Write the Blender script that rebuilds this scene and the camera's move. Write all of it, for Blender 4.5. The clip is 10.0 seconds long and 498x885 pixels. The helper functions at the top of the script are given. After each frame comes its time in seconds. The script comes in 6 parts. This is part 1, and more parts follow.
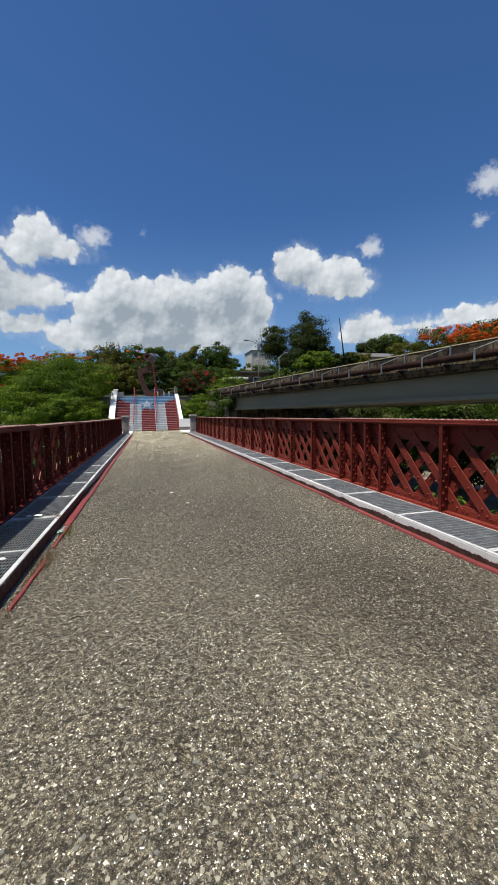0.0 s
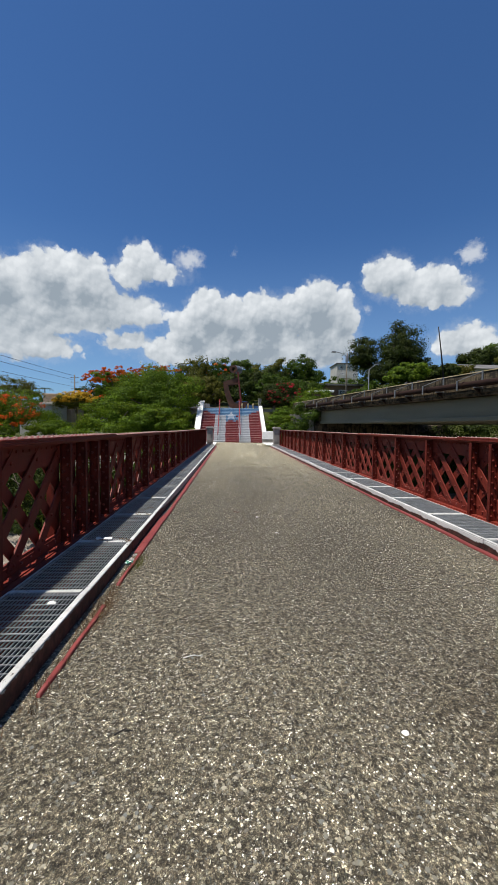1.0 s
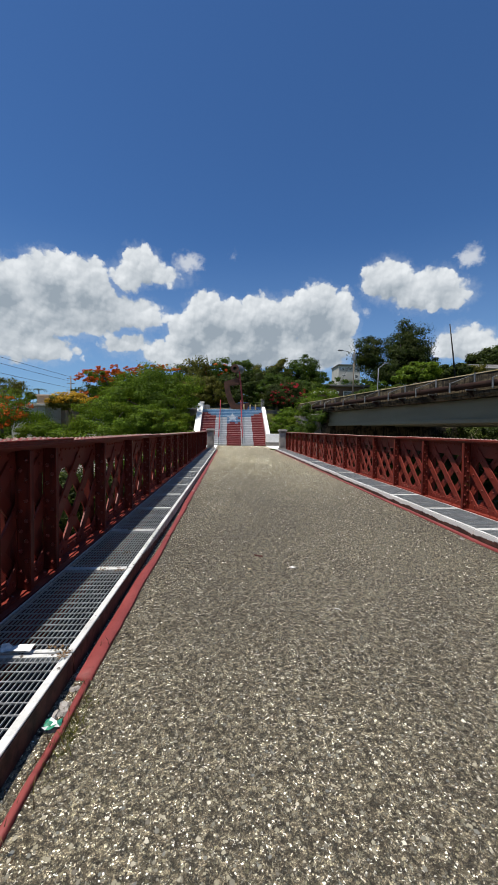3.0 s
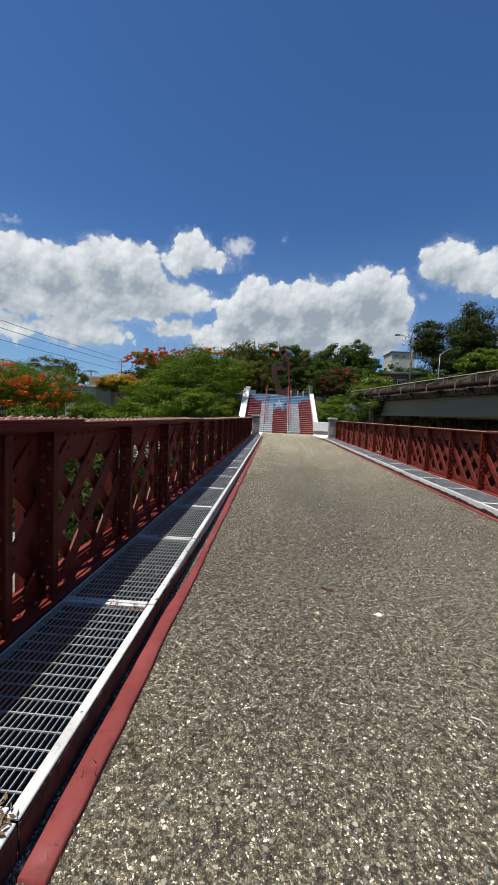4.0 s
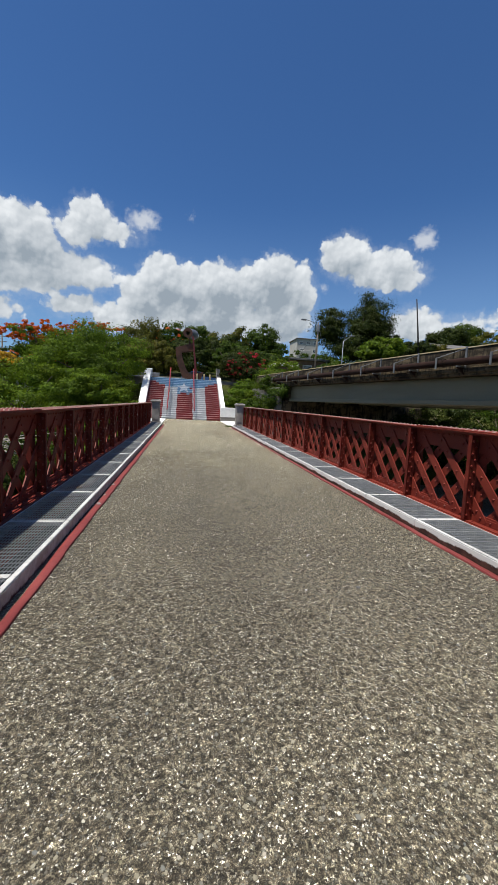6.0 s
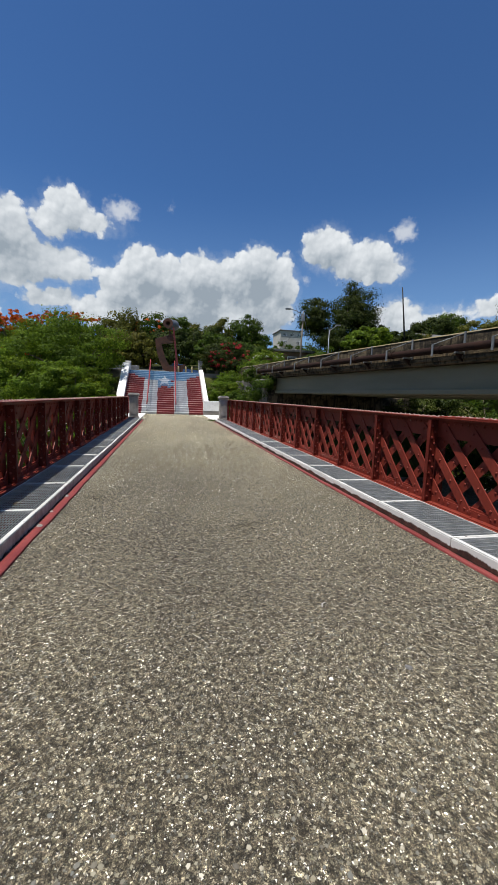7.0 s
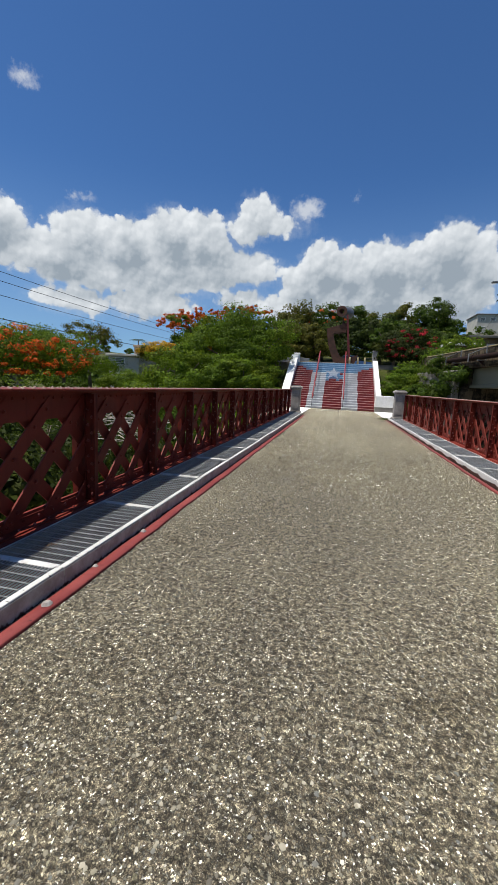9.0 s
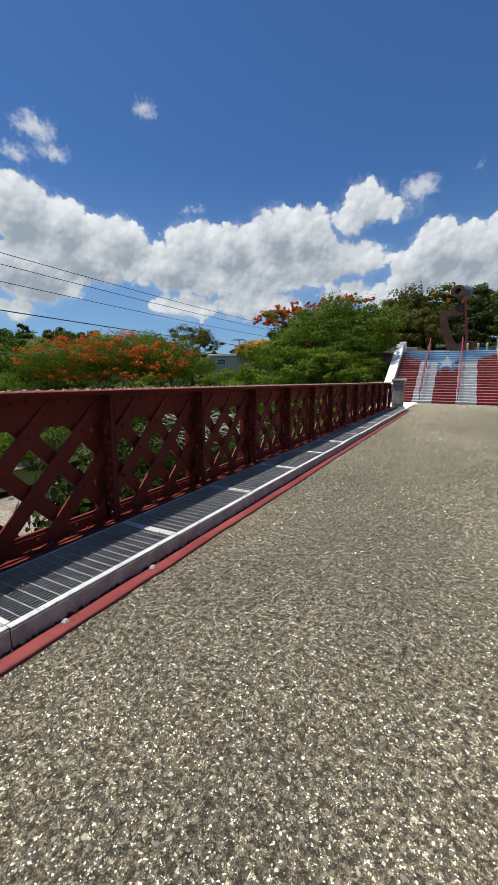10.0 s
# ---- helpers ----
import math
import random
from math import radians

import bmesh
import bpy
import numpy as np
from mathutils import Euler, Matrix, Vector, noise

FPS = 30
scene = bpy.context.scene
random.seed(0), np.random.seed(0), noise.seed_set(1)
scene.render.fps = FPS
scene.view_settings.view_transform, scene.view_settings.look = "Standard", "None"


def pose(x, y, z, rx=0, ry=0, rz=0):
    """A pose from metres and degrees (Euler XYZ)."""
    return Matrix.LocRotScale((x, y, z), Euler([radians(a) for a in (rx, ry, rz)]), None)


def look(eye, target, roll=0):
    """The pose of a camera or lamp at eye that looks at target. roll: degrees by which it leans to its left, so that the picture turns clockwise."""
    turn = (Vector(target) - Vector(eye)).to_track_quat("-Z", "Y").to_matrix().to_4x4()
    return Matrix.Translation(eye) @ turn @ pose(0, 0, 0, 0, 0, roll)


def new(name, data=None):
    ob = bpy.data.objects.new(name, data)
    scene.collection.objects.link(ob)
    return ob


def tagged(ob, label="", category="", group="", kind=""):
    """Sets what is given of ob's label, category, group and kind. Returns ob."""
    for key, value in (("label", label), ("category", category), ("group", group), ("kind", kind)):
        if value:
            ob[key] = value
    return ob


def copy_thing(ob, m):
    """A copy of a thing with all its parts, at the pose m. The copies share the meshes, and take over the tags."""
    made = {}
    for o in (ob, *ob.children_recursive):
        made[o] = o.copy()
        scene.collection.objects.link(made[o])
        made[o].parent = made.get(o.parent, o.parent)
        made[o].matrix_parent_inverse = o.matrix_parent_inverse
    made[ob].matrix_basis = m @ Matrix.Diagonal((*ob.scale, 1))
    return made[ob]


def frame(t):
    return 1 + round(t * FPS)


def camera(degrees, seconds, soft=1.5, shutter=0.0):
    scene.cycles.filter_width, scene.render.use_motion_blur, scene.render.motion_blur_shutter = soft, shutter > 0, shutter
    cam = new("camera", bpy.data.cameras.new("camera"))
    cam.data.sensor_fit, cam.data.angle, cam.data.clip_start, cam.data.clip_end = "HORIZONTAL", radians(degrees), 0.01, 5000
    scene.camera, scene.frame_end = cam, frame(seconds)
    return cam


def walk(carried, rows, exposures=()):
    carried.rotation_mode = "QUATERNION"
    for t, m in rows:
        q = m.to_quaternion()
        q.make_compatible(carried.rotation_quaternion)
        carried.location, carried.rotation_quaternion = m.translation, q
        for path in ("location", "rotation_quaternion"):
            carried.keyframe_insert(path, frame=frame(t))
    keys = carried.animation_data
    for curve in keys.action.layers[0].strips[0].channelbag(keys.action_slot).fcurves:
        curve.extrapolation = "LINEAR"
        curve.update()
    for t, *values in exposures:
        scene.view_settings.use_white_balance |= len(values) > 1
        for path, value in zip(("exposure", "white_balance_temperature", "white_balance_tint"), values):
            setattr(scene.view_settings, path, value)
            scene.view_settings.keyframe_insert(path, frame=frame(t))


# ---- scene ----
cam = camera(65.7, 10.0, soft=1.0)
PATH = [
    (0, (1.117, 1.291, 1.396), (1.624, 3.22, 1.249), -1.0),
    (0.5, (1.071, 1.811, 1.411), (1.149, 3.807, 1.313), -0.1),
    (1, (1.072, 2.376, 1.397), (1.17, 4.372, 1.319), 0.6),
    (1.5, (1.021, 2.909, 1.417), (1.081, 4.907, 1.344), 1.4),
    (2, (0.955, 3.423, 1.413), (1.052, 5.419, 1.343), 1.0),
    (2.2, (0.955, 3.643, 1.375), (1.067, 5.639, 1.313), 0.6),
    (3.5, (0.752, 5.081, 1.377), (0.823, 7.078, 1.301), 0.7),
    (4, (0.696, 5.652, 1.358), (0.576, 7.643, 1.218), 2.5),
    (4.5, (0.756, 6.178, 1.345), (0.462, 8.144, 1.122), 2.8),
    (5, (0.753, 6.748, 1.327), (0.323, 8.677, 1.021), 3.5),
    (5.5, (0.929, 7.199, 1.407), (0.863, 9.184, 1.177), 4.0),
    (6, (1.146, 7.71, 1.457), (1.488, 9.67, 1.257), 2.8),
    (6.2, (1.202, 7.906, 1.444), (1.643, 9.845, 1.231), 2.0),
    (7.3, (1.336, 9.225, 1.401), (1.722, 11.173, 1.161), 2.0),
    (7.5, (1.332, 9.451, 1.401), (1.544, 11.425, 1.157), 2.0),
    (8, (1.438, 10.003, 1.417), (1.256, 11.979, 1.168), 1.7),
    (8.5, (1.488, 10.65, 1.378), (1.102, 12.594, 1.106), 2.3),
    (9, (1.643, 11.237, 1.357), (1.213, 13.168, 1.062), 2.8),
    (9.5, (1.737, 11.793, 1.333), (1.091, 13.66, 1.02), 2.3),
    (10, (1.836, 12.299, 1.351), (0.914, 14.044, 1.024), 0.6),
]
walk(cam, [(t, look(eye, aim, roll)) for t, eye, aim, roll in PATH])

# ---- world and sun ----
SUN_EL, SUN_AZ = radians(72), radians(-114)   # azimuth from +y towards +x: high up on the left
sun = new("sun", bpy.data.lights.new("sun", "SUN"))
sun.data.energy, sun.data.angle, sun.data.color = 5.0, radians(0.53), (1.0, 0.955, 0.88)
sun_dir = Vector((math.sin(SUN_AZ) * math.cos(SUN_EL), math.cos(SUN_AZ) * math.cos(SUN_EL), math.sin(SUN_EL)))
sun.matrix_world = look(sun_dir * 60, (0, 0, 0))
scene.view_settings.exposure = 0.4

# cumulus clouds: azimuth, elevation, half width, half height in degrees
CLOUD_WEST = [
    (-22.4, 15.7, 3.2, 2.3), (-22.4, 15.7, 2.7, 2.1),
    (-29.4, 17.3, 3.6, 2.9), (-24.4, 18.8, 4.0, 3.3), (-19.9, 18.8, 3.9, 3.0), (-27.0, 15.1, 5.7, 2.7), (-18.1, 16.3, 4.4, 2.7),
    (-13.6, 15.6, 4.6, 2.0), (-23.1, 13.7, 7.5, 1.8), (-12.7, 21.8, 2.9, 2.3), (-14.8, 20.1, 2.6, 1.7), (-9.7, 20.9, 3.2, 1.0),
    (-27.0, 10.3, 6.0, 2.1), (-13.8, 11.8, 2.9, 1.3), (-15.8, 11.1, 1.9, 0.9)]
CLOUD_MIDDLE = [
    (-3.2, 15.9, 3.7, 3.4), (0.5, 15.2, 5.0, 3.2), (5.0, 15.4, 5.0, 3.7), (9.2, 15.8, 4.5, 3.2), (12.6, 16.7, 3.8, 3.7),
    (15.8, 15.5, 2.6, 3.7), (-5.7, 13.5, 3.7, 3.1), (2.6, 12.1, 9.9, 3.3), (13.3, 12.0, 5.2, 3.2), (-8.9, 10.5, 4.0, 1.9)]
CLOUD_EAST = [
    (22.1, 20.0, 3.3, 2.7), (25.5, 18.6, 3.5, 2.0), (28.7, 18.5, 2.2, 2.2), (30.9, 17.4, 2.1, 1.7), (27.6, 17.0, 3.4, 1.3),
    (31.3, 11.5, 2.9, 2.1), (29.4, 11.0, 2.0, 1.3), (34.1, 11.2, 2.1, 1.6), (38.2, 11.3, 2.8, 1.1), (43.5, 11.7, 2.5, 1.2),
    (46.7, 11.7, 2.4, 1.2)]
CLOUD_FAR_WEST = [
    (-57.1, 18.9, 4.1, 3.6), (-52.3, 17.9, 3.9, 3.1), (-46.0, 17.3, 4.1, 2.7), (-49.9, 15.0, 6.8, 3.2), (-35.5, 17.6, 4.2, 2.6),
    (-31.3, 16.9, 3.9, 2.4), (-39.1, 14.9, 9.1, 2.5), (-32.9, 13.2, 10.2, 1.9), (-55.8, 12.7, 5.6, 3.8), (-58.3, 8.3, 2.4, 1.3),
    (-36.9, 9.7, 4.7, 1.6)]
WISPS = [
    (-6.1, 22.8, 2.6, 1.5), (32.2, 21.4, 1.8, 1.5), (0.5, 23.9, 0.45, 0.5), (19.4, 16.3, 0.8, 0.6), (46.1, 25.9, 2.6, 1.6),
    (45.2, 22.2, 1.2, 0.9), (-54.7, 27.0, 2.7, 1.4), (-56.9, 24.3, 1.9, 1.0), (-52.9, 25.1, 2.4, 1.0), (-41.7, 30.5, 1.7, 1.0),
    (-35.2, 21.5, 1.2, 0.5), (-36.8, 21.2, 0.9, 0.6)]
CLOUDS = CLOUD_WEST + CLOUD_MIDDLE + CLOUD_EAST + CLOUD_FAR_WEST
# unseen clouds outside the view, added so the fill light turns whiter
sky_rng = random.Random(5)
for az in range(-172, 180, 14):
    if abs(az) > 68:
        CLOUDS.append((az + sky_rng.uniform(-4, 4), sky_rng.uniform(9, 22), sky_rng.uniform(7, 12), sky_rng.uniform(3, 6)))

world = bpy.data.worlds.new("sky")
scene.world = world
world.use_nodes = True
wt = world.node_tree
wt.nodes.clear()


def cloud_group(blobs):
    """Depth in degrees inside the union of the cloud lobes, for a point (azimuth, elevation) in degrees."""
    g = bpy.data.node_groups.new("cloud_lobes", "ShaderNodeTree")
    g.interface.new_socket("Point", in_out="INPUT", socket_type="NodeSocketVector")
    g.interface.new_socket("Depth", in_out="OUTPUT", socket_type="NodeSocketFloat")
    gi, go = g.nodes.new("NodeGroupInput"), g.nodes.new("NodeGroupOutput")
    last = None
    for a, e, rx, ry in blobs:
        v = g.nodes.new("ShaderNodeVectorMath")
        v.operation = "MULTIPLY_ADD"
        v.inputs[1].default_value = (1 / rx, 1 / ry, 0)
        v.inputs[2].default_value = (-a / rx, -e / ry, 0)
        g.links.new(gi.outputs[0], v.inputs[0])
        n = g.nodes.new("ShaderNodeVectorMath")
        n.operation = "LENGTH"
        g.links.new(v.outputs[0], n.inputs[0])
        d = g.nodes.new("ShaderNodeMath")
        d.operation = "MULTIPLY_ADD"
        size = min(rx, ry)
        d.inputs[1].default_value, d.inputs[2].default_value = -size, size
        g.links.new(n.outputs["Value"], d.inputs[0])
        if last is None:
            last = d.outputs[0]
            continue
        m = g.nodes.new("ShaderNodeMath")
        m.operation = "SMOOTH_MAX"
        m.inputs[2].default_value = 0.5
        g.links.new(last, m.inputs[0])
        g.links.new(d.outputs[0], m.inputs[1])
        last = m.outputs[0]
    g.links.new(last, go.inputs[0])
    return g


def wmath(op, a, b=0.0, c=0.0, clamp=False):
    n = wt.nodes.new("ShaderNodeMath")
    n.operation, n.use_clamp = op, clamp
    for i, v in enumerate((a, b, c)):
        if isinstance(v, (int, float)):
            n.inputs[i].default_value = v
        else:
            wt.links.new(v, n.inputs[i])
    return n.outputs[0]


def wmix(fac, a, b):
    n = wt.nodes.new("ShaderNodeMix")
    n.data_type = "RGBA"
    for s, v in ((n.inputs[0], fac), (n.inputs[6], a), (n.inputs[7], b)):
        if isinstance(v, (int, float)):
            s.default_value = v
        elif isinstance(v, tuple):
            s.default_value = (*v, 1)
        else:
            wt.links.new(v, s)
    return n.outputs[2]


sky = wt.nodes.new("ShaderNodeTexSky")
sky.sky_type, sky.sun_disc = "NISHITA", False
sky.sun_elevation, sky.sun_rotation = SUN_EL, SUN_AZ
sky.altitude, sky.air_density, sky.dust_density, sky.ozone_density = 100, 1.0, 0.3, 2.0
tc = wt.nodes.new("ShaderNodeTexCoord")
sep = wt.nodes.new("ShaderNodeSeparateXYZ")
wt.links.new(tc.outputs["Generated"], sep.inputs[0])
az = wmath("MULTIPLY", wmath("ARCTAN2", sep.outputs[0], sep.outputs[1]), 57.2958)
el = wmath("MULTIPLY", wmath("ARCSINE", sep.outputs[2]), 57.2958)
comb = wt.nodes.new("ShaderNodeCombineXYZ")
wt.links.new(az, comb.inputs[0])
wt.links.new(el, comb.inputs[1])


def wnoise(scale, detail, rough):
    n = wt.nodes.new("ShaderNodeTexNoise")
    n.inputs["Scale"].default_value, n.inputs["Detail"].default_value = scale, detail
    n.inputs["Roughness"].default_value = rough
    wt.links.new(comb.outputs[0], n.inputs["Vector"])
    return n


def warped(noise_node, amount):
    """The sky point pushed about by a noise, in degrees."""
    off = wt.nodes.new("ShaderNodeVectorMath")
    off.operation = "SUBTRACT"
    off.inputs[1].default_value = (0.5, 0.5, 0.5)
    wt.links.new(noise_node.outputs["Color"], off.inputs[0])
    n = wt.nodes.new("ShaderNodeVectorMath")
    n.operation = "MULTIPLY_ADD"
    n.inputs[1].default_value = (amount, amount * 0.8, 0)
    wt.links.new(off.outputs[0], n.inputs[0])
    wt.links.new(comb.outputs[0], n.inputs[2])
    return n.outputs[0]


def shifted(vec, dx, dy):
    n = wt.nodes.new("ShaderNodeVectorMath")
    n.operation = "ADD"
    n.inputs[1].default_value = (dx, dy, 0)
    wt.links.new(vec, n.inputs[0])
    return n.outputs[0]


def lobe(vec, tree):
    n = wt.nodes.new("ShaderNodeGroup")
    n.node_tree = tree
    wt.links.new(vec, n.inputs[0])
    return n.outputs[0]


def heap(scale, vec):
    """Rounded heaps: high in the middle of scattered cells, low between them."""
    n = wt.nodes.new("ShaderNodeTexVoronoi")
    n.feature = "SMOOTH_F1"
    n.inputs["Scale"].default_value, n.inputs["Smoothness"].default_value = scale, 0.25
    wt.links.new(vec, n.inputs["Vector"])
    return wmath("SUBTRACT", 0.47, n.outputs["Distance"])


def heaps_at(vec):
    return wmath("ADD", wmath("MULTIPLY", heap(0.5, vec), 1.5), wmath("ADD", wmath("MULTIPLY", heap(1.15, vec), 0.55), wmath("MULTIPLY", heap(2.6, vec), 0.17)))


def ramped(v, lo, hi):
    n = wt.nodes.new("ShaderNodeMapRange")
    n.interpolation_type = "SMOOTHSTEP"
    n.inputs[1].default_value, n.inputs[2].default_value = lo, hi
    wt.links.new(v, n.inputs[0])
    return n.outputs[0]


lobes, wisps = cloud_group(CLOUDS), cloud_group(WISPS)
fine = wnoise(1.3, 8, 0.62)
broad = wnoise(0.28, 4, 0.5)
point = warped(wnoise(0.8, 6, 0.6), 1.1)
ragged_point = warped(wnoise(0.9, 8, 0.68), 3.0)
heaps = heaps_at(point)
lifted = heaps_at(shifted(point, -0.22, 0.34))
frayed = wmath("MULTIPLY", wmath("SUBTRACT", fine.outputs[0], 0.5), 0.7)
depth = lobe(point, lobes)
body = wmath("ADD", wmath("ADD", depth, wmath("MAXIMUM", heaps, -0.75)), frayed)
cover = ramped(body, -0.30, 0.22)
# grey where much cloud lies above, bright on the crowns and on the sides of the heaps that face the sun
above = lobe(shifted(point, -0.5, 2.0), lobes)
load = wmath("ADD", wmath("MULTIPLY", wmath("MAXIMUM", above, -0.8), 0.25), wmath("MULTIPLY", wmath("SUBTRACT", broad.outputs[0], 0.5), 1.0))
relief = wmath("SUBTRACT", heaps, lifted)
tone = wmath("ADD", wmath("SUBTRACT", 0.66, load), wmath("ADD", wmath("MULTIPLY", relief, 0.36), wmath("MULTIPLY", wmath("ADD", heaps, frayed), 0.16)))
shades = wt.nodes.new("ShaderNodeValToRGB")
for place, col in ((0.0, (0.240, 0.284, 0.330)), (0.35, (0.378, 0.420, 0.462)), (0.65, (0.525, 0.563, 0.597)), (1.0, (0.665, 0.690, 0.710))):
    stop = shades.color_ramp.elements.new(place) if 0 < place < 1 else shades.color_ramp.elements[int(place)]
    stop.position, stop.color = place, (*col, 1)
wt.links.new(wmath("MULTIPLY_ADD", tone, 0.78, 0.04), shades.inputs[0])
cloud_col = shades.outputs[0]
sky_scaled = wt.nodes.new("ShaderNodeVectorMath")
sky_scaled.operation = "MULTIPLY"
sky_scaled.inputs[1].default_value = (0.0318, 0.0522, 0.0758)
wt.links.new(sky.outputs[0], sky_scaled.inputs[0])
low_air = wmath("MULTIPLY", ramped(el, 27.0, 3.0), 0.34)
hazy = wmix(low_air, sky_scaled.outputs[0], (0.255, 0.385, 0.540))
halo = wmath("MULTIPLY", ramped(wmath("ADD", lobe(ragged_point, lobes), wmath("MULTIPLY", frayed, 1.6)), -0.9, 0.6), 0.22)
hazy = wmix(halo, hazy, (0.46, 0.50, 0.55))
veil = wmath("MULTIPLY", ramped(wmath("ADD", lobe(ragged_point, wisps), wmath("MULTIPLY", frayed, 1.8)), -0.15, 1.25), 0.8)
thin = wmix(veil, hazy, (0.52, 0.545, 0.58))
final = wmix(cover, thin, cloud_col)
bg = wt.nodes.new("ShaderNodeBackground")
wt.links.new(final, bg.inputs[0])
wout = wt.nodes.new("ShaderNodeOutputWorld")
wt.links.new(bg.outputs[0], wout.inputs[0])
world.cycles.sampling_method = "MANUAL"
world.cycles.sample_map_resolution = 512

# ---- materials ----


class Nodes:
    """A small builder for one node material."""

    def __init__(self, name):
        self.mat = bpy.data.materials.new(name)
        self.mat.use_nodes = True
        self.t = self.mat.node_tree
        self.b = self.t.nodes["Principled BSDF"]
        self.co = self.t.nodes.new("ShaderNodeTexCoord")
        self.geo = self.t.nodes.new("ShaderNodeNewGeometry")
        self.obj = self.t.nodes.new("ShaderNodeObjectInfo")

    def link(self, v, s):
        if isinstance(v, (int, float)):
            s.default_value = v
        elif isinstance(v, tuple):
            s.default_value = (*v, 1) if len(v) == 3 and s.type == "RGBA" else v
        else:
            self.t.links.new(v, s)

    def noise(self, scale, detail=4, rough=0.55, vec=None, stretch=None):
        n = self.t.nodes.new("ShaderNodeTexNoise")
        self.link(scale, n.inputs["Scale"])
        n.inputs["Detail"].default_value, n.inputs["Roughness"].default_value = detail, rough
        self.link(self.place(stretch) if vec is None else vec, n.inputs["Vector"])
        return n.outputs[0]

    def place(self, stretch=None):
        if stretch is None:
            return self.geo.outputs["Position"]
        m = self.t.nodes.new("ShaderNodeMapping")
        m.inputs["Scale"].default_value = stretch
        self.t.links.new(self.geo.outputs["Position"], m.inputs[0])
        return m.outputs[0]

    def voronoi(self, scale, feature="F1", rand=1.0):
        n = self.t.nodes.new("ShaderNodeTexVoronoi")
        n.feature = feature
        n.inputs["Scale"].default_value = scale
        n.inputs["Randomness"].default_value = rand
        self.t.links.new(self.geo.outputs["Position"], n.inputs["Vector"])
        return n

    def math(self, op, a, b=0.0, clamp=False):
        n = self.t.nodes.new("ShaderNodeMath")
        n.operation, n.use_clamp = op, clamp
        self.link(a, n.inputs[0])
        self.link(b, n.inputs[1])
        return n.outputs[0]

    def span(self, v, a, b, lo=0.0, hi=1.0):
        n = self.t.nodes.new("ShaderNodeMapRange")
        n.interpolation_type = "SMOOTHSTEP"
        self.link(v, n.inputs[0])
        for i, x in enumerate((a, b, lo, hi)):
            n.inputs[i + 1].default_value = x
        return n.outputs[0]

    def mix(self, fac, a, b, blend="MIX"):
        n = self.t.nodes.new("ShaderNodeMix")
        n.data_type, n.blend_type = "RGBA", blend
        for s, v in ((n.inputs[0], fac), (n.inputs[6], a), (n.inputs[7], b)):
            self.link(v, s)
        return n.outputs[2]

    def ramp(self, v, stops, constant=False):
        n = self.t.nodes.new("ShaderNodeValToRGB")
        if constant:
            n.color_ramp.interpolation = "CONSTANT"
        while len(n.color_ramp.elements) < len(stops):
            n.color_ramp.elements.new(0.5)
        for e, (p, c) in zip(n.color_ramp.elements, stops):
            e.position, e.color = p, (*c, 1)
        self.link(v, n.inputs[0])
        return n.outputs[0]

    def bump(self, h, strength, dist):
        n = self.t.nodes.new("ShaderNodeBump")
        n.inputs["Strength"].default_value, n.inputs["Distance"].default_value = strength, dist
        self.link(h, n.inputs["Height"])
        self.t.links.new(n.outputs[0], self.b.inputs["Normal"])

    def done(self, color, rough, metal=0.0, spec=0.5):
        self.link(color, self.b.inputs["Base Color"])
        self.link(rough, self.b.inputs["Roughness"])
        self.b.inputs["Metallic"].default_value = metal
        self.b.inputs["Specular IOR Level"].default_value = spec
        return self.mat


def plain(name, a, b, scale=6.0, rough=0.6, metal=0.0, bump=0.15, dist=0.004, fine=60.0, stretch=None):
    """A surface that varies between two colours at two scales, with fine relief."""
    n = Nodes(name)
    big = n.noise(scale, 5, 0.6, stretch=stretch)
    small = n.noise(fine, 3, 0.6)
    c = n.mix(n.span(big, 0.32, 0.68), a, b)
    c = n.mix(n.math("MULTIPLY", n.span(small, 0.35, 0.7), 0.35), c, tuple(v * 0.7 for v in a))
    n.bump(small, bump, dist)
    return n.done(c, n.span(big, 0.2, 0.8, max(rough - 0.1, 0.02), min(rough + 0.1, 1)), metal)


def red_paint(name, a, b, chips):
    """Old oil paint on riveted steel: chips to dark primer, faint runs."""
    n = Nodes(name)
    big = n.noise(1.6, 5, 0.65)
    runs = n.noise(3.0, 4, 0.6, stretch=(6, 6, 0.7))
    c = n.mix(n.span(big, 0.3, 0.7), a, b)
    c = n.mix(n.math("MULTIPLY", n.span(runs, 0.5, 0.75), 0.45), c, tuple(v * 0.55 for v in a))
    spots = n.noise(22, 6, 0.7)
    c = n.mix(n.span(spots, chips, chips + 0.05), c, (0.045, 0.028, 0.022))
    n.bump(n.noise(70, 3), 0.12, 0.003)
    return n.done(c, n.span(big, 0.3, 0.7, 0.48, 0.66), 0.0, 0.22)


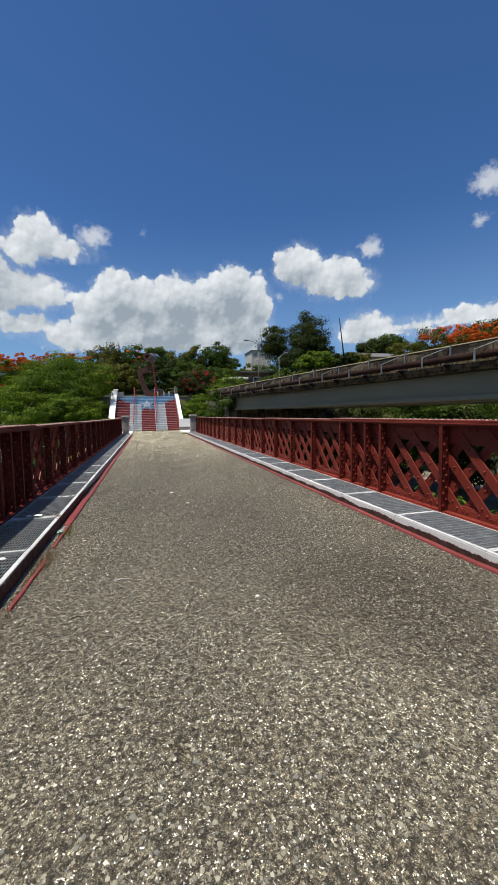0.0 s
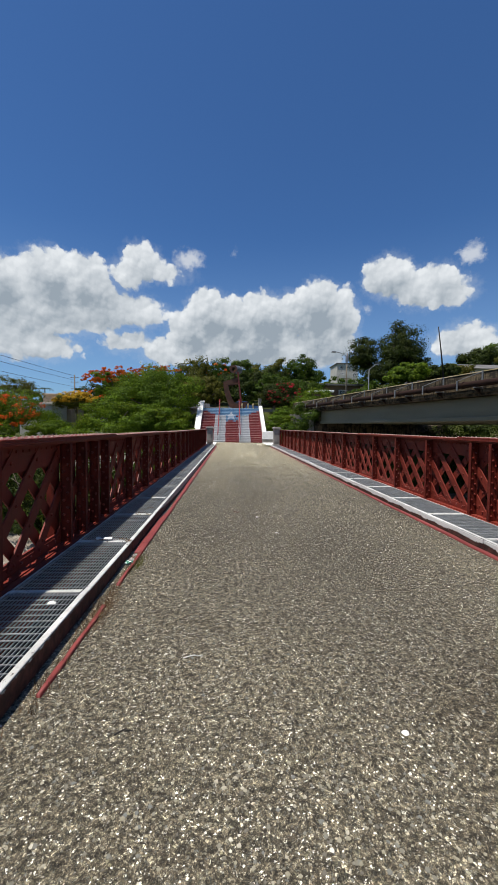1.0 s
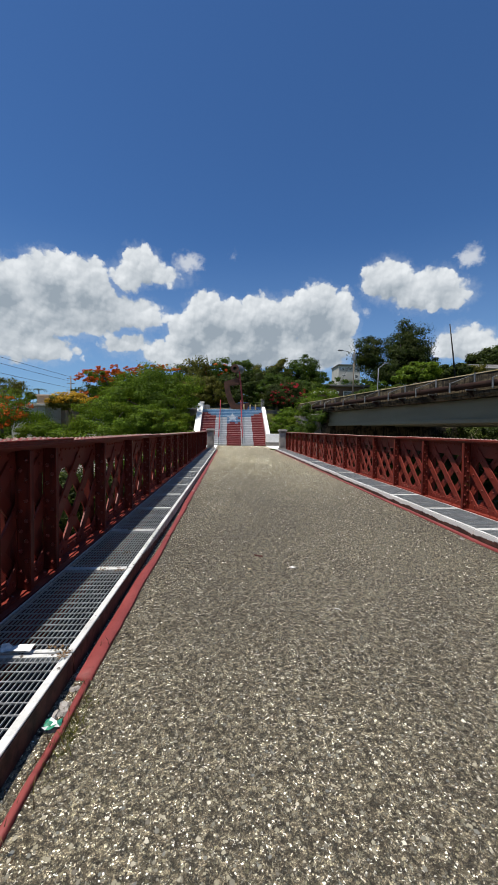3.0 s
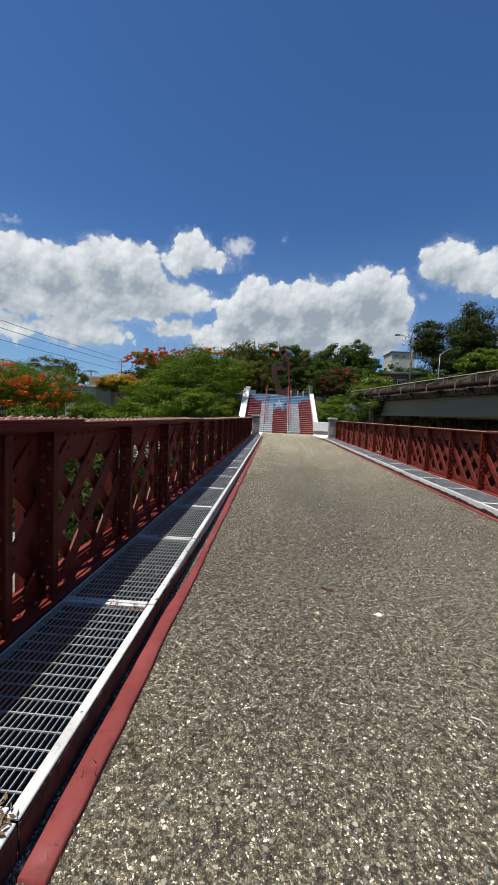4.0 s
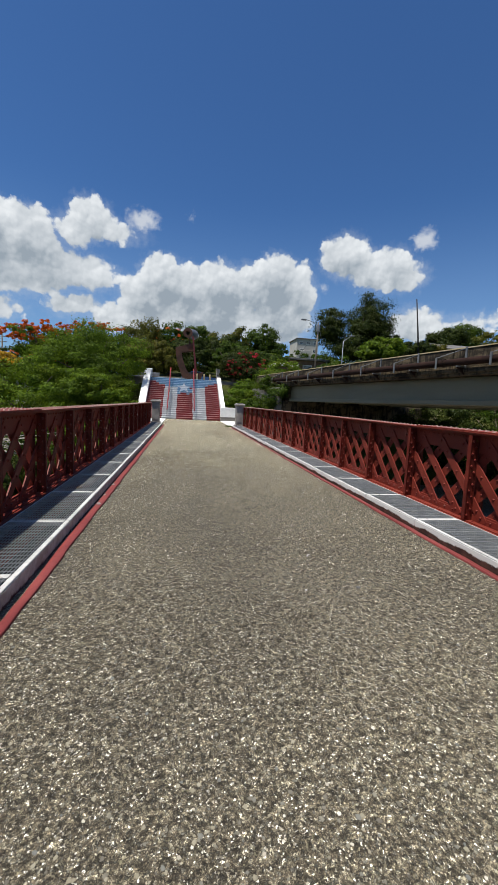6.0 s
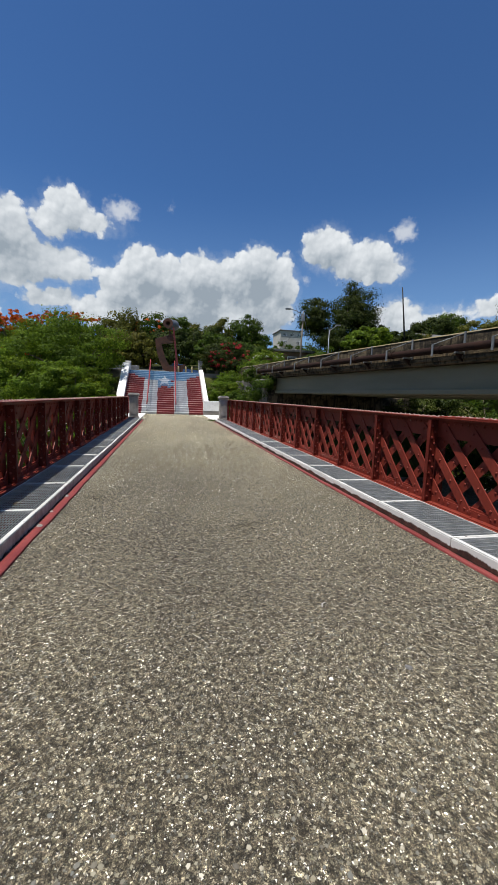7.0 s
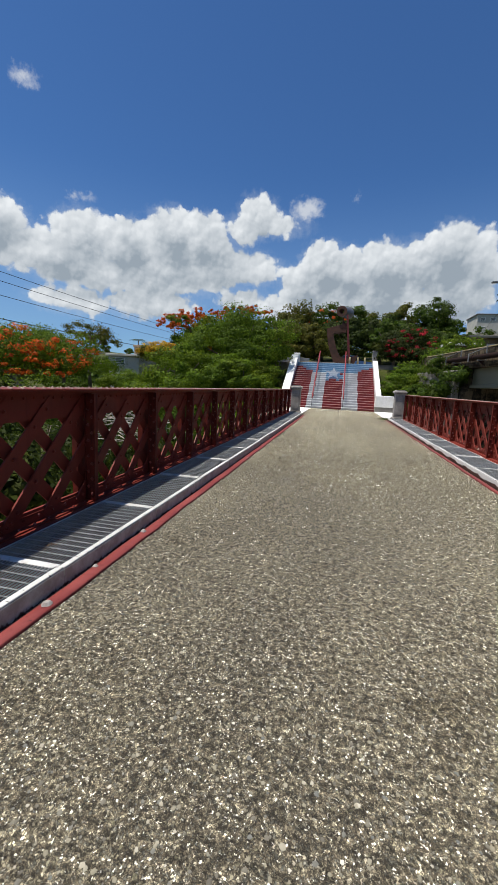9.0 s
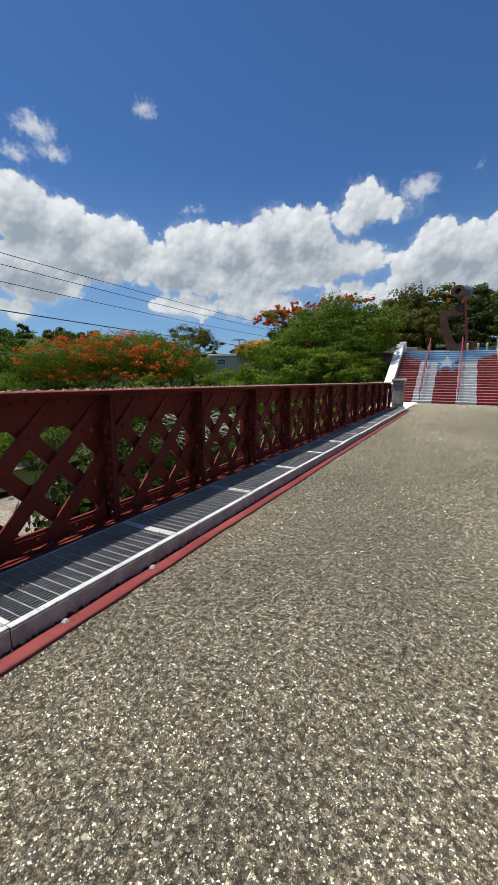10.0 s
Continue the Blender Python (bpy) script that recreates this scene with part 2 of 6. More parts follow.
def deck_material():
    """Worn mortar full of pale flakes and larger muted pebbles."""
    n = Nodes("exposed_aggregate")
    warp = n.t.nodes.new("ShaderNodeVectorMath")
    warp.operation = "MULTIPLY_ADD"
    wn_ = n.t.nodes.new("ShaderNodeTexNoise")
    wn_.inputs["Scale"].default_value, wn_.inputs["Detail"].default_value = 170, 2
    n.t.links.new(n.geo.outputs["Position"], wn_.inputs["Vector"])
    n.t.links.new(wn_.outputs["Color"], warp.inputs[0])
    warp.inputs[1].default_value = (0.014, 0.014, 0.014)
    n.t.links.new(n.geo.outputs["Position"], warp.inputs[2])

    def cells(scale):
        v = n.voronoi(scale)
        n.t.links.new(warp.outputs[0], v.inputs["Vector"])
        c = n.t.nodes.new("ShaderNodeSeparateColor")
        n.t.links.new(v.outputs["Color"], c.inputs[0])
        return c.outputs

    def edges(scale):
        v = n.voronoi(scale, "DISTANCE_TO_EDGE")
        n.t.links.new(warp.outputs[0], v.inputs["Vector"])
        return v.outputs["Distance"]
    r1 = cells(142)
    e1 = edges(142)
    r2 = cells(68)
    e2 = edges(68)
    stones = [(0.0, (0.075, 0.064, 0.044)), (0.2, (0.145, 0.125, 0.086)), (0.36, (0.115, 0.112, 0.092)), (0.5, (0.205, 0.180, 0.125)),
              (0.66, (0.155, 0.130, 0.088)), (0.78, (0.285, 0.255, 0.180)), (0.88, (0.46, 0.42, 0.32)), (0.935, (0.86, 0.83, 0.74))]
    big = [(0.0, (0.115, 0.100, 0.070)), (0.3, (0.20, 0.185, 0.120)), (0.5, (0.165, 0.160, 0.135)), (0.75, (0.27, 0.24, 0.165)), (1.0, (0.42, 0.385, 0.30))]
    matrix = n.noise(75, 5, 0.75)
    grout = n.mix(n.span(matrix, 0.3, 0.7), (0.020, 0.017, 0.013), (0.068, 0.057, 0.043))
    s1 = n.span(e1, 0.05, 0.13)
    c = n.mix(s1, grout, n.ramp(r1[0], stones, True))
    peb = n.math("MULTIPLY", n.span(e2, 0.10, 0.17), n.math("GREATER_THAN", r2[2], 0.80))
    ring = n.math("MULTIPLY", n.span(e2, 0.02, 0.07), n.math("GREATER_THAN", r2[2], 0.80))
    c = n.mix(ring, c, grout)
    c = n.mix(peb, c, n.ramp(r2[0], big))
    worn = n.noise(0.5, 5, 0.6, stretch=(1.0, 0.5, 1))
    c = n.mix(n.span(worn, 0.36, 0.66), n.mix(1.0, c, (1.26, 1.23, 1.15), "MULTIPLY"), n.mix(1.0, c, (1.72, 1.68, 1.54), "MULTIPLY"))
    damp = n.noise(1.1, 6, 0.7)
    c = n.mix(n.span(damp, 0.57, 0.68), c, n.mix(1.0, c, (0.72, 0.70, 0.66), "MULTIPLY"))
    away = n.t.nodes.new("ShaderNodeVectorMath")
    away.operation = "DISTANCE"
    n.t.links.new(n.geo.outputs["Position"], away.inputs[0])
    away.inputs[1].default_value = (2.95, 3.9, 0)
    edge = n.math("ADD", away.outputs["Value"], n.math("MULTIPLY", n.noise(1.6, 5, 0.65), 1.6))
    c = n.mix(n.span(edge, 1.45, 1.95, 0.85, 0.0), c, n.mix(1.0, c, (0.66, 0.63, 0.60), "MULTIPLY"))
    h = n.math("ADD", n.math("MULTIPLY", matrix, 0.4), n.math("ADD", n.math("MULTIPLY", peb, 0.6), n.math("MULTIPLY", s1, n.math("ADD", 0.3, n.math("MULTIPLY", r1[1], 0.7)))))
    n.bump(h, 1.0, 0.009)
    speck = n.noise(34, 4, 0.7)
    c = n.mix(n.span(speck, 0.40, 0.62), n.mix(1.0, c, (0.40, 0.39, 0.39), "MULTIPLY"), n.mix(1.0, c, (1.36, 1.32, 1.32), "MULTIPLY"))
    fleck = n.noise(27, 4, 0.85)
    c = n.mix(n.span(fleck, 0.58, 0.64), c, n.mix(1.0, c, (1.85, 1.82, 1.77), "MULTIPLY"))
    c = n.mix(n.span(fleck, 0.42, 0.35), c, n.mix(1.0, c, (0.40, 0.39, 0.39), "MULTIPLY"))
    mottle = n.noise(11, 4, 0.7)
    c = n.mix(n.span(mottle, 0.40, 0.60), n.mix(1.0, c, (0.82, 0.81, 0.81), "MULTIPLY"), n.mix(1.0, c, (1.10, 1.10, 1.10), "MULTIPLY"))
    deck_xyz = n.t.nodes.new("ShaderNodeSeparateXYZ")
    n.t.links.new(n.geo.outputs["Position"], deck_xyz.inputs[0])
    # far deck lightened: the brightness of a grazing view is put into the colour
    bare = n.span(n.math("ADD", deck_xyz.outputs[1], n.math("MULTIPLY", n.noise(0.6, 4, 0.6), 5.0)), 12.5, 24.0)
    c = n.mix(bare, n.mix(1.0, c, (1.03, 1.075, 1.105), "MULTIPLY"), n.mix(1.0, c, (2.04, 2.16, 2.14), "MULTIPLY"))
    n.b.inputs["Diffuse Roughness"].default_value = 0.5
    return n.done(c, 0.85, 0.0, 0.25)


def leaf_material(name, dark, light, trans=0.35, rough=0.62):
    n = Nodes(name)
    isl = n.geo.outputs["Random Per Island"]
    patch = n.noise(0.7, 3, 0.6)
    c = n.mix(isl, dark, light)
    hue = n.noise(0.33, 4, 0.6)
    c = n.mix(n.math("MULTIPLY", n.span(hue, 0.46, 0.66), 0.55), c, n.mix(1.0, c, (1.45, 1.02, 0.8), "MULTIPLY"))
    c = n.mix(n.math("MULTIPLY", n.span(patch, 0.35, 0.7), 0.5), c, tuple(v * 0.62 for v in dark))
    n.done(c, rough, 0.0, 0.14)
    tr = n.t.nodes.new("ShaderNodeBsdfTranslucent")
    n.link(n.mix(0.5, c, light), tr.inputs[0])
    m = n.t.nodes.new("ShaderNodeMixShader")
    m.inputs[0].default_value = trans
    out = n.t.nodes["Material Output"]
    n.t.links.new(n.b.outputs[0], m.inputs[1])
    n.t.links.new(tr.outputs[0], m.inputs[2])
    n.t.links.new(m.outputs[0], out.inputs[0])
    return n.mat


def stained_concrete():
    """Old cast concrete, blackened by moss in runs and blotches, with pale patches left."""
    n = Nodes("blackened_concrete")
    blot = n.noise(1.3, 8, 0.72, stretch=(1, 0.6, 1.6))
    runs = n.noise(2.6, 5, 0.6, stretch=(2.5, 2.5, 0.35))
    grain = n.noise(28, 4, 0.7)
    c = n.mix(n.span(blot, 0.40, 0.58), (0.020, 0.016, 0.011), (0.150, 0.116, 0.072))
    c = n.mix(n.math("MULTIPLY", n.span(runs, 0.48, 0.62), 0.85), c, (0.014, 0.012, 0.010))
    c = n.mix(n.math("MULTIPLY", n.span(grain, 0.4, 0.7), 0.5), c, (0.034, 0.029, 0.023))
    n.bump(n.math("ADD", blot, n.math("MULTIPLY", grain, 0.3)), 0.8, 0.05)
    return n.done(c, 0.93, 0.0, 0.2)


def ground_material():
    n = Nodes("earth_and_grass")
    g = n.noise(0.22, 6, 0.65)
    f = n.noise(3.5, 5, 0.7)
    c = n.mix(n.span(g, 0.42, 0.58), (0.030, 0.040, 0.008), (0.062, 0.072, 0.016))
    c = n.mix(n.math("MULTIPLY", n.span(f, 0.5, 0.7), 0.6), c, (0.13, 0.105, 0.06))
    n.bump(f, 0.6, 0.08)
    return n.done(c, 0.95, 0.0, 0.1)


def gravel_material():
    n = Nodes("river_gravel")
    v = n.voronoi(17.0)
    w = n.noise(0.5, 5, 0.6)
    s = n.t.nodes.new("ShaderNodeSeparateColor")
    n.t.links.new(v.outputs["Color"], s.inputs[0])
    c = n.ramp(s.outputs[0], [(0.0, (0.13, 0.112, 0.09)), (0.5, (0.24, 0.21, 0.17)), (1.0, (0.38, 0.34, 0.285))])
    c = n.mix(n.math("MULTIPLY", n.span(w, 0.45, 0.62), 0.75), c, n.mix(n.noise(6, 5, 0.7), (0.10, 0.075, 0.05), (0.22, 0.17, 0.125)))
    n.bump(n.math("ADD", v.outputs["Distance"], n.noise(9, 5, 0.7)), 0.7, 0.04)
    return n.done(c, 0.9, 0.0, 0.2)


M_DECK = deck_material()
M_RED = red_paint("red_oxide_paint", (0.126, 0.0176, 0.0106), (0.180, 0.0285, 0.0170), 0.685)
M_RIVET = plain("glossy_red_rivet_paint", (0.135, 0.022, 0.015), (0.19, 0.034, 0.025), 9.0, 0.3)
M_STRIP = red_paint("faded_red_paint", (0.150, 0.030, 0.028), (0.215, 0.049, 0.044), 0.63)


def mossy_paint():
    """A darker copy of the girder's red, with dark runs and a little yellow-green moss."""
    n = Nodes("darker_red_post_paint")
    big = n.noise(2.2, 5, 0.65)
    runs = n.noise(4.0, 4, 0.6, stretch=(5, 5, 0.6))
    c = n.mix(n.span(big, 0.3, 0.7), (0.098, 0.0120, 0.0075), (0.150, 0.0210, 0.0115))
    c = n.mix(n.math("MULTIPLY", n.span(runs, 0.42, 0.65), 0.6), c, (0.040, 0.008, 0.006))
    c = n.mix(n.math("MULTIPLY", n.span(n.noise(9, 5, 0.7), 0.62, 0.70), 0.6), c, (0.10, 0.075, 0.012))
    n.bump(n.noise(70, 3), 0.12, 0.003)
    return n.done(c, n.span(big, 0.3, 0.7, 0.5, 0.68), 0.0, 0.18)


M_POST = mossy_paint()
M_WHITE = plain("chalky_white_paint", (0.70, 0.692, 0.66), (0.80, 0.792, 0.77), 3.0, 0.65)
M_CURB = red_paint("worn_white_steel_paint", (0.37, 0.37, 0.35), (0.57, 0.567, 0.55), 0.61)
M_GALV = plain("galvanised_steel", (0.285, 0.288, 0.292), (0.41, 0.414, 0.418), 9.0, 0.5, 0.2)


def drip_material():
    """Rust-brown plate with the top's white paint running down over it."""
    n = Nodes("rust_plate_with_paint_drips")
    rust = n.mix(n.span(n.noise(9, 5, 0.65), 0.35, 0.65), (0.030, 0.014, 0.011), (0.085, 0.036, 0.026))
    sep_ = n.t.nodes.new("ShaderNodeSeparateXYZ")
    n.t.links.new(n.geo.outputs["Position"], sep_.inputs[0])
    reach = n.math("ADD", n.math("MULTIPLY", n.noise(2.2, 4, 0.6, stretch=(1, 1, 0.1)), 0.13), n.math("MULTIPLY", n.noise(60, 5, 0.7, stretch=(1, 1, 0.25)), 0.075))
    low = n.math("SUBTRACT", 0.166, reach)
    mask = n.span(n.math("SUBTRACT", sep_.outputs[2], low), -0.004, 0.004)
    n.bump(n.noise(40, 3), 0.3, 0.004)
    return n.done(n.mix(mask, rust, (0.56, 0.55, 0.52)), 0.7, 0.0, 0.3)


M_DRIP = drip_material()


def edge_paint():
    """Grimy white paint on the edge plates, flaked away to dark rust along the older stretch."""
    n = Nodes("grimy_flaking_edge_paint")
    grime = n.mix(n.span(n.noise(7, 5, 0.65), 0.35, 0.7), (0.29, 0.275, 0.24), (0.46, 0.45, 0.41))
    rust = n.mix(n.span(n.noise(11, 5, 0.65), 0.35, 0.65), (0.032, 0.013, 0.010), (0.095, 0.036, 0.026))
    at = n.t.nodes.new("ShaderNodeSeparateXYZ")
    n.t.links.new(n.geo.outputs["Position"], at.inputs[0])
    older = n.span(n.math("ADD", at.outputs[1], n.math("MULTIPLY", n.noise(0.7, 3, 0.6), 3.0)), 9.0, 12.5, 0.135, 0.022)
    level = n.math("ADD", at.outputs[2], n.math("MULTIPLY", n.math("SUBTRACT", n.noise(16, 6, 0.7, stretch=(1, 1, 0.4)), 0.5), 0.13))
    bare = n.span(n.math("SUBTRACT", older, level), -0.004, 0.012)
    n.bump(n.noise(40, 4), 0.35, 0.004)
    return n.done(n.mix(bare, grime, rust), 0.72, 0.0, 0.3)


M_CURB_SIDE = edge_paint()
M_BAR = plain("dull_galvanised_bar", (0.22, 0.235, 0.235), (0.31, 0.33, 0.33), 9.0, 0.5, 0.3)
# pale red for the top rivets, with the sun's white highlight painted in
M_BEAD = plain("sunlit_rivet_paint", (0.22, 0.12, 0.095), (0.44, 0.33, 0.27), 12.0, 0.7)
M_NEAR_BLACK = plain("near_black_coat", (0.020, 0.019, 0.020), (0.05, 0.044, 0.042), 3.0, 0.85)
M_CONC = plain("weathered_concrete", (0.1326, 0.1209, 0.1053), (0.2418, 0.2262, 0.1989), 1.4, 0.9, 0.0, 0.4, 0.01)
M_CONC_DARK = stained_concrete()
M_BEAM = plain("grey_beam_paint", (0.175, 0.168, 0.112), (0.225, 0.216, 0.152), 0.7, 0.7, stretch=(1, 0.3, 2.0))
M_PILLAR = plain("grey_stone_render", (0.235, 0.215, 0.195), (0.35, 0.325, 0.30), 3.0, 0.88, 0.0, 0.4, 0.008)
M_RUST = plain("rusted_steel", (0.054, 0.024, 0.015), (0.115, 0.052, 0.033), 2.2, 0.78, 0.2)
M_PIPE = plain("rusty_brown_pipe_paint", (0.016, 0.008, 0.006), (0.036, 0.018, 0.013), 2.0, 0.85, 0.0, 0.2)
M_PIPE.node_tree.nodes["Principled BSDF"].inputs["Specular IOR Level"].default_value = 0.12
M_STEEL = plain("dull_grey_steel", (0.156, 0.1638, 0.1716), (0.2496, 0.2574, 0.2652), 3.0, 0.5, 0.5)
M_STEP_RED = plain("red_step_paint", (0.204, 0.0153, 0.0187), (0.2805, 0.0255, 0.0289), 2.5, 0.6)
M_MAST = plain("dull_crimson_paint", (0.10, 0.010, 0.012), (0.15, 0.016, 0.018), 2.5, 0.6)
M_STEP_WHITE = plain("greyed_white_step_paint", (0.391, 0.3995, 0.408), (0.51, 0.5185, 0.527), 2.5, 0.65)
# paler copies of the step paints: sunlight on the nosings, put into the colour
M_NOSE_RED = plain("sunlit_red_step_edge", (0.36, 0.16, 0.155), (0.50, 0.30, 0.28), 14.0, 0.7)
M_NOSE_WHITE = plain("sunlit_white_step_edge", (0.66, 0.66, 0.65), (0.78, 0.78, 0.77), 14.0, 0.7)
M_NOSE_BLUE = plain("sunlit_blue_step_edge", (0.30, 0.45, 0.56), (0.42, 0.55, 0.64), 14.0, 0.7)
M_STEP_BLUE = plain("sky_blue_step_paint", (0.102, 0.2295, 0.3655), (0.1615, 0.306, 0.442), 2.5, 0.6)
M_STEP_STAR = plain("white_star_paint", (0.43, 0.475, 0.52), (0.53, 0.565, 0.60), 2.5, 0.6)
M_GROUND = ground_material()
M_GRAVEL = gravel_material()
M_BARK = plain("grey_brown_bark", (0.075, 0.058, 0.042), (0.17, 0.135, 0.10), 4.0, 0.95, 0.0, 0.7, 0.02, 20, (1, 1, 0.3))
M_PALE_BARK = plain("pale_grey_bark", (0.20, 0.18, 0.15), (0.36, 0.33, 0.28), 4.0, 0.95, 0.0, 0.6, 0.02, 20, (1, 1, 0.3))
M_LEAF_MID = leaf_material("mid_green_leaves", (0.013, 0.030, 0.003), (0.084, 0.142, 0.011), 0.38)
M_LEAF_DARK = leaf_material("dark_green_leaves", (0.01, 0.019, 0.003), (0.058, 0.084, 0.01), 0.34)
M_LEAF_LIGHT = leaf_material("bright_green_leaves", (0.026, 0.055, 0.0035), (0.165, 0.258, 0.016), 0.42)
M_LEAF_OLIVE = leaf_material("olive_green_leaves", (0.034, 0.042, 0.006), (0.150, 0.155, 0.022), 0.38)
M_FLOWER = leaf_material("orange_red_blossom", (0.38, 0.038, 0.008), (0.60, 0.16, 0.016), 0.42)
M_FLOWER_RED = leaf_material("crimson_blossom", (0.255, 0.0102, 0.017), (0.425, 0.0255, 0.0425), 0.3)
M_FLOWER_YEL = leaf_material("yellow_blossom", (0.408, 0.2295, 0.0102), (0.544, 0.357, 0.0255), 0.3)
M_HOUSE = plain("pale_house_wall", (0.39, 0.3783, 0.3432), (0.4836, 0.468, 0.429), 0.6, 0.85)
M_HOUSE_TAN = plain("tan_house_wall", (0.3276, 0.234, 0.156), (0.4056, 0.2964, 0.2028), 0.6, 0.85)
M_HOUSE_BROWN = plain("brown_house_wall", (0.1248, 0.0741, 0.0507), (0.1872, 0.117, 0.078), 0.6, 0.85)
M_ROOF = plain("dark_roof_sheet", (0.085, 0.082, 0.08), (0.15, 0.145, 0.14), 0.8, 0.7)
M_GLASS = plain("dark_window_glass", (0.02, 0.025, 0.03), (0.04, 0.05, 0.055), 0.5, 0.12)
M_WOOD = plain("weathered_pole_wood", (0.13, 0.105, 0.08), (0.22, 0.18, 0.14), 3.0, 0.9)
M_BLACK = plain("black_cable_sheath", (0.012, 0.012, 0.013), (0.025, 0.025, 0.026), 3.0, 0.6)
M_CHAR = plain("charred_dark_wood", (0.010, 0.009, 0.008), (0.022, 0.020, 0.018), 3.0, 0.97)
M_YELLOW = plain("yellow_line_paint", (0.468, 0.3588, 0.1716), (0.5616, 0.468, 0.2808), 2.0, 0.7)

# ---- building helpers ----


def part(name, bm, material, parent, label="", smooth=False):
    """Links a bmesh as one mesh object under a thing or a part."""
    me = bpy.data.meshes.new(name)
    bm.to_mesh(me)
    bm.free()
    for m in material if isinstance(material, (list, tuple)) else [material]:
        me.materials.append(m)
    if smooth:
        me.shade_smooth()
    return share(name, me, parent, None, label)


def share(name, me, parent, m=None, label=""):
    """Another object on a mesh that is already there, at the pose m inside its parent."""
    ob = new(name, me)
    ob.parent = parent
    if m is not None:
        ob.matrix_local = m
    if label:
        ob["label"] = label
    return ob


def thing(name, label, category, at=(0, 0, 0), group="", kind=""):
    ob = new(name)
    ob.empty_display_size = 0.2
    ob.location = at
    return tagged(ob, label, category, group, kind)


def slab(name, bm, material, label, category, kind="structure", smooth=False):
    return tagged(part(name, bm, material, None, smooth=smooth), label, category, "", kind)


def box(bm, x0, x1, y0, y1, z0, z1, bevel=0.0, mat=0):
    vs = [bm.verts.new((x, y, z)) for z in (z0, z1) for y in (y0, y1) for x in (x0, x1)]
    fs = [bm.faces.new([vs[i] for i in q]) for q in
          ((0, 2, 3, 1), (4, 5, 7, 6), (0, 1, 5, 4), (2, 6, 7, 3), (0, 4, 6, 2), (1, 3, 7, 5))]
    for f in fs:
        f.material_index = mat
    if bevel:
        es = list({e for f in fs for e in f.edges})
        bmesh.ops.bevel(bm, geom=es, offset=bevel, segments=1, affect="EDGES")
    return vs


def boxed(*spec, bevel=0.0):
    bm = bmesh.new()
    for s in spec:
        box(bm, *s, bevel=bevel)
    return bm


def tube(bm, path, radius, sides=8, caps=True, mat=0):
    """A round bar along a list of points; radius is one number or one per point."""
    rs = radius if isinstance(radius, (list, tuple)) else [radius] * len(path)
    pts = [Vector(p) for p in path]
    rings = []
    for i, p in enumerate(pts):
        d = (pts[min(i + 1, len(pts) - 1)] - pts[max(i - 1, 0)]).normalized()
        u = d.orthogonal().normalized() if abs(d.z) > 0.9 else d.cross(Vector((0, 0, 1))).normalized()
        w = d.cross(u)
        rings.append([bm.verts.new(p + rs[i] * (u * math.cos(a) + w * math.sin(a)))
                      for a in [2 * math.pi * k / sides for k in range(sides)]])
    for a, b in zip(rings, rings[1:]):
        for k in range(sides):
            bm.faces.new((a[k], a[(k + 1) % sides], b[(k + 1) % sides], b[k])).material_index = mat
    if caps:
        bm.faces.new(rings[0][::-1]).material_index = mat
        bm.faces.new(rings[-1]).material_index = mat


def prism(bm, outline, axis, a, b, mat=0):
    """An outline of 2D points extruded along an axis from a to b."""
    def put(p, v):
        return {"x": (v, p[0], p[1]), "y": (p[0], v, p[1]), "z": (p[0], p[1], v)}[axis]
    lo = [bm.verts.new(put(p, a)) for p in outline]
    hi = [bm.verts.new(put(p, b)) for p in outline]
    n = len(outline)
    fs = [bm.faces.new(lo[::-1]), bm.faces.new(hi)]
    fs += [bm.faces.new((lo[i], lo[(i + 1) % n], hi[(i + 1) % n], hi[i])) for i in range(n)]
    for f in fs:
        f.material_index = mat
    return fs


def rivet(bm, p, way, r=0.017):
    """A low domed rivet head at p, standing out along way."""
    w = Vector(way).normalized()
    u = w.orthogonal().normalized()
    v = w.cross(u)
    p = Vector(p)
    rings = []
    for rr, h in ((r, 0.0), (r * 0.75, r * 0.55)):
        rings.append([bm.verts.new(p + w * h + rr * (u * math.cos(a) + v * math.sin(a)))
                      for a in [math.pi / 3 * k for k in range(6)]])
    top = bm.verts.new(p + w * r * 0.8)
    for k in range(6):
        bm.faces.new((rings[0][k], rings[0][(k + 1) % 6], rings[1][(k + 1) % 6], rings[1][k]))
        bm.faces.new((rings[1][k], rings[1][(k + 1) % 6], top))


# ---- ground ----
BAY = 1.32                      # length of one railing bay and of one grating panel
Y0, Y1 = 8.0 - 12 * BAY, 8.0 + 17 * BAY
DECK_L, DECK_R = 0.0, 4.02      # inner edges of the grating walkways
PLAZA = 3.43                    # height of the plaza above the stairs


def smooth(v, a, b):
    t = min(max((v - a) / (b - a), 0.0), 1.0)
    return t * t * (3 - 2 * t)


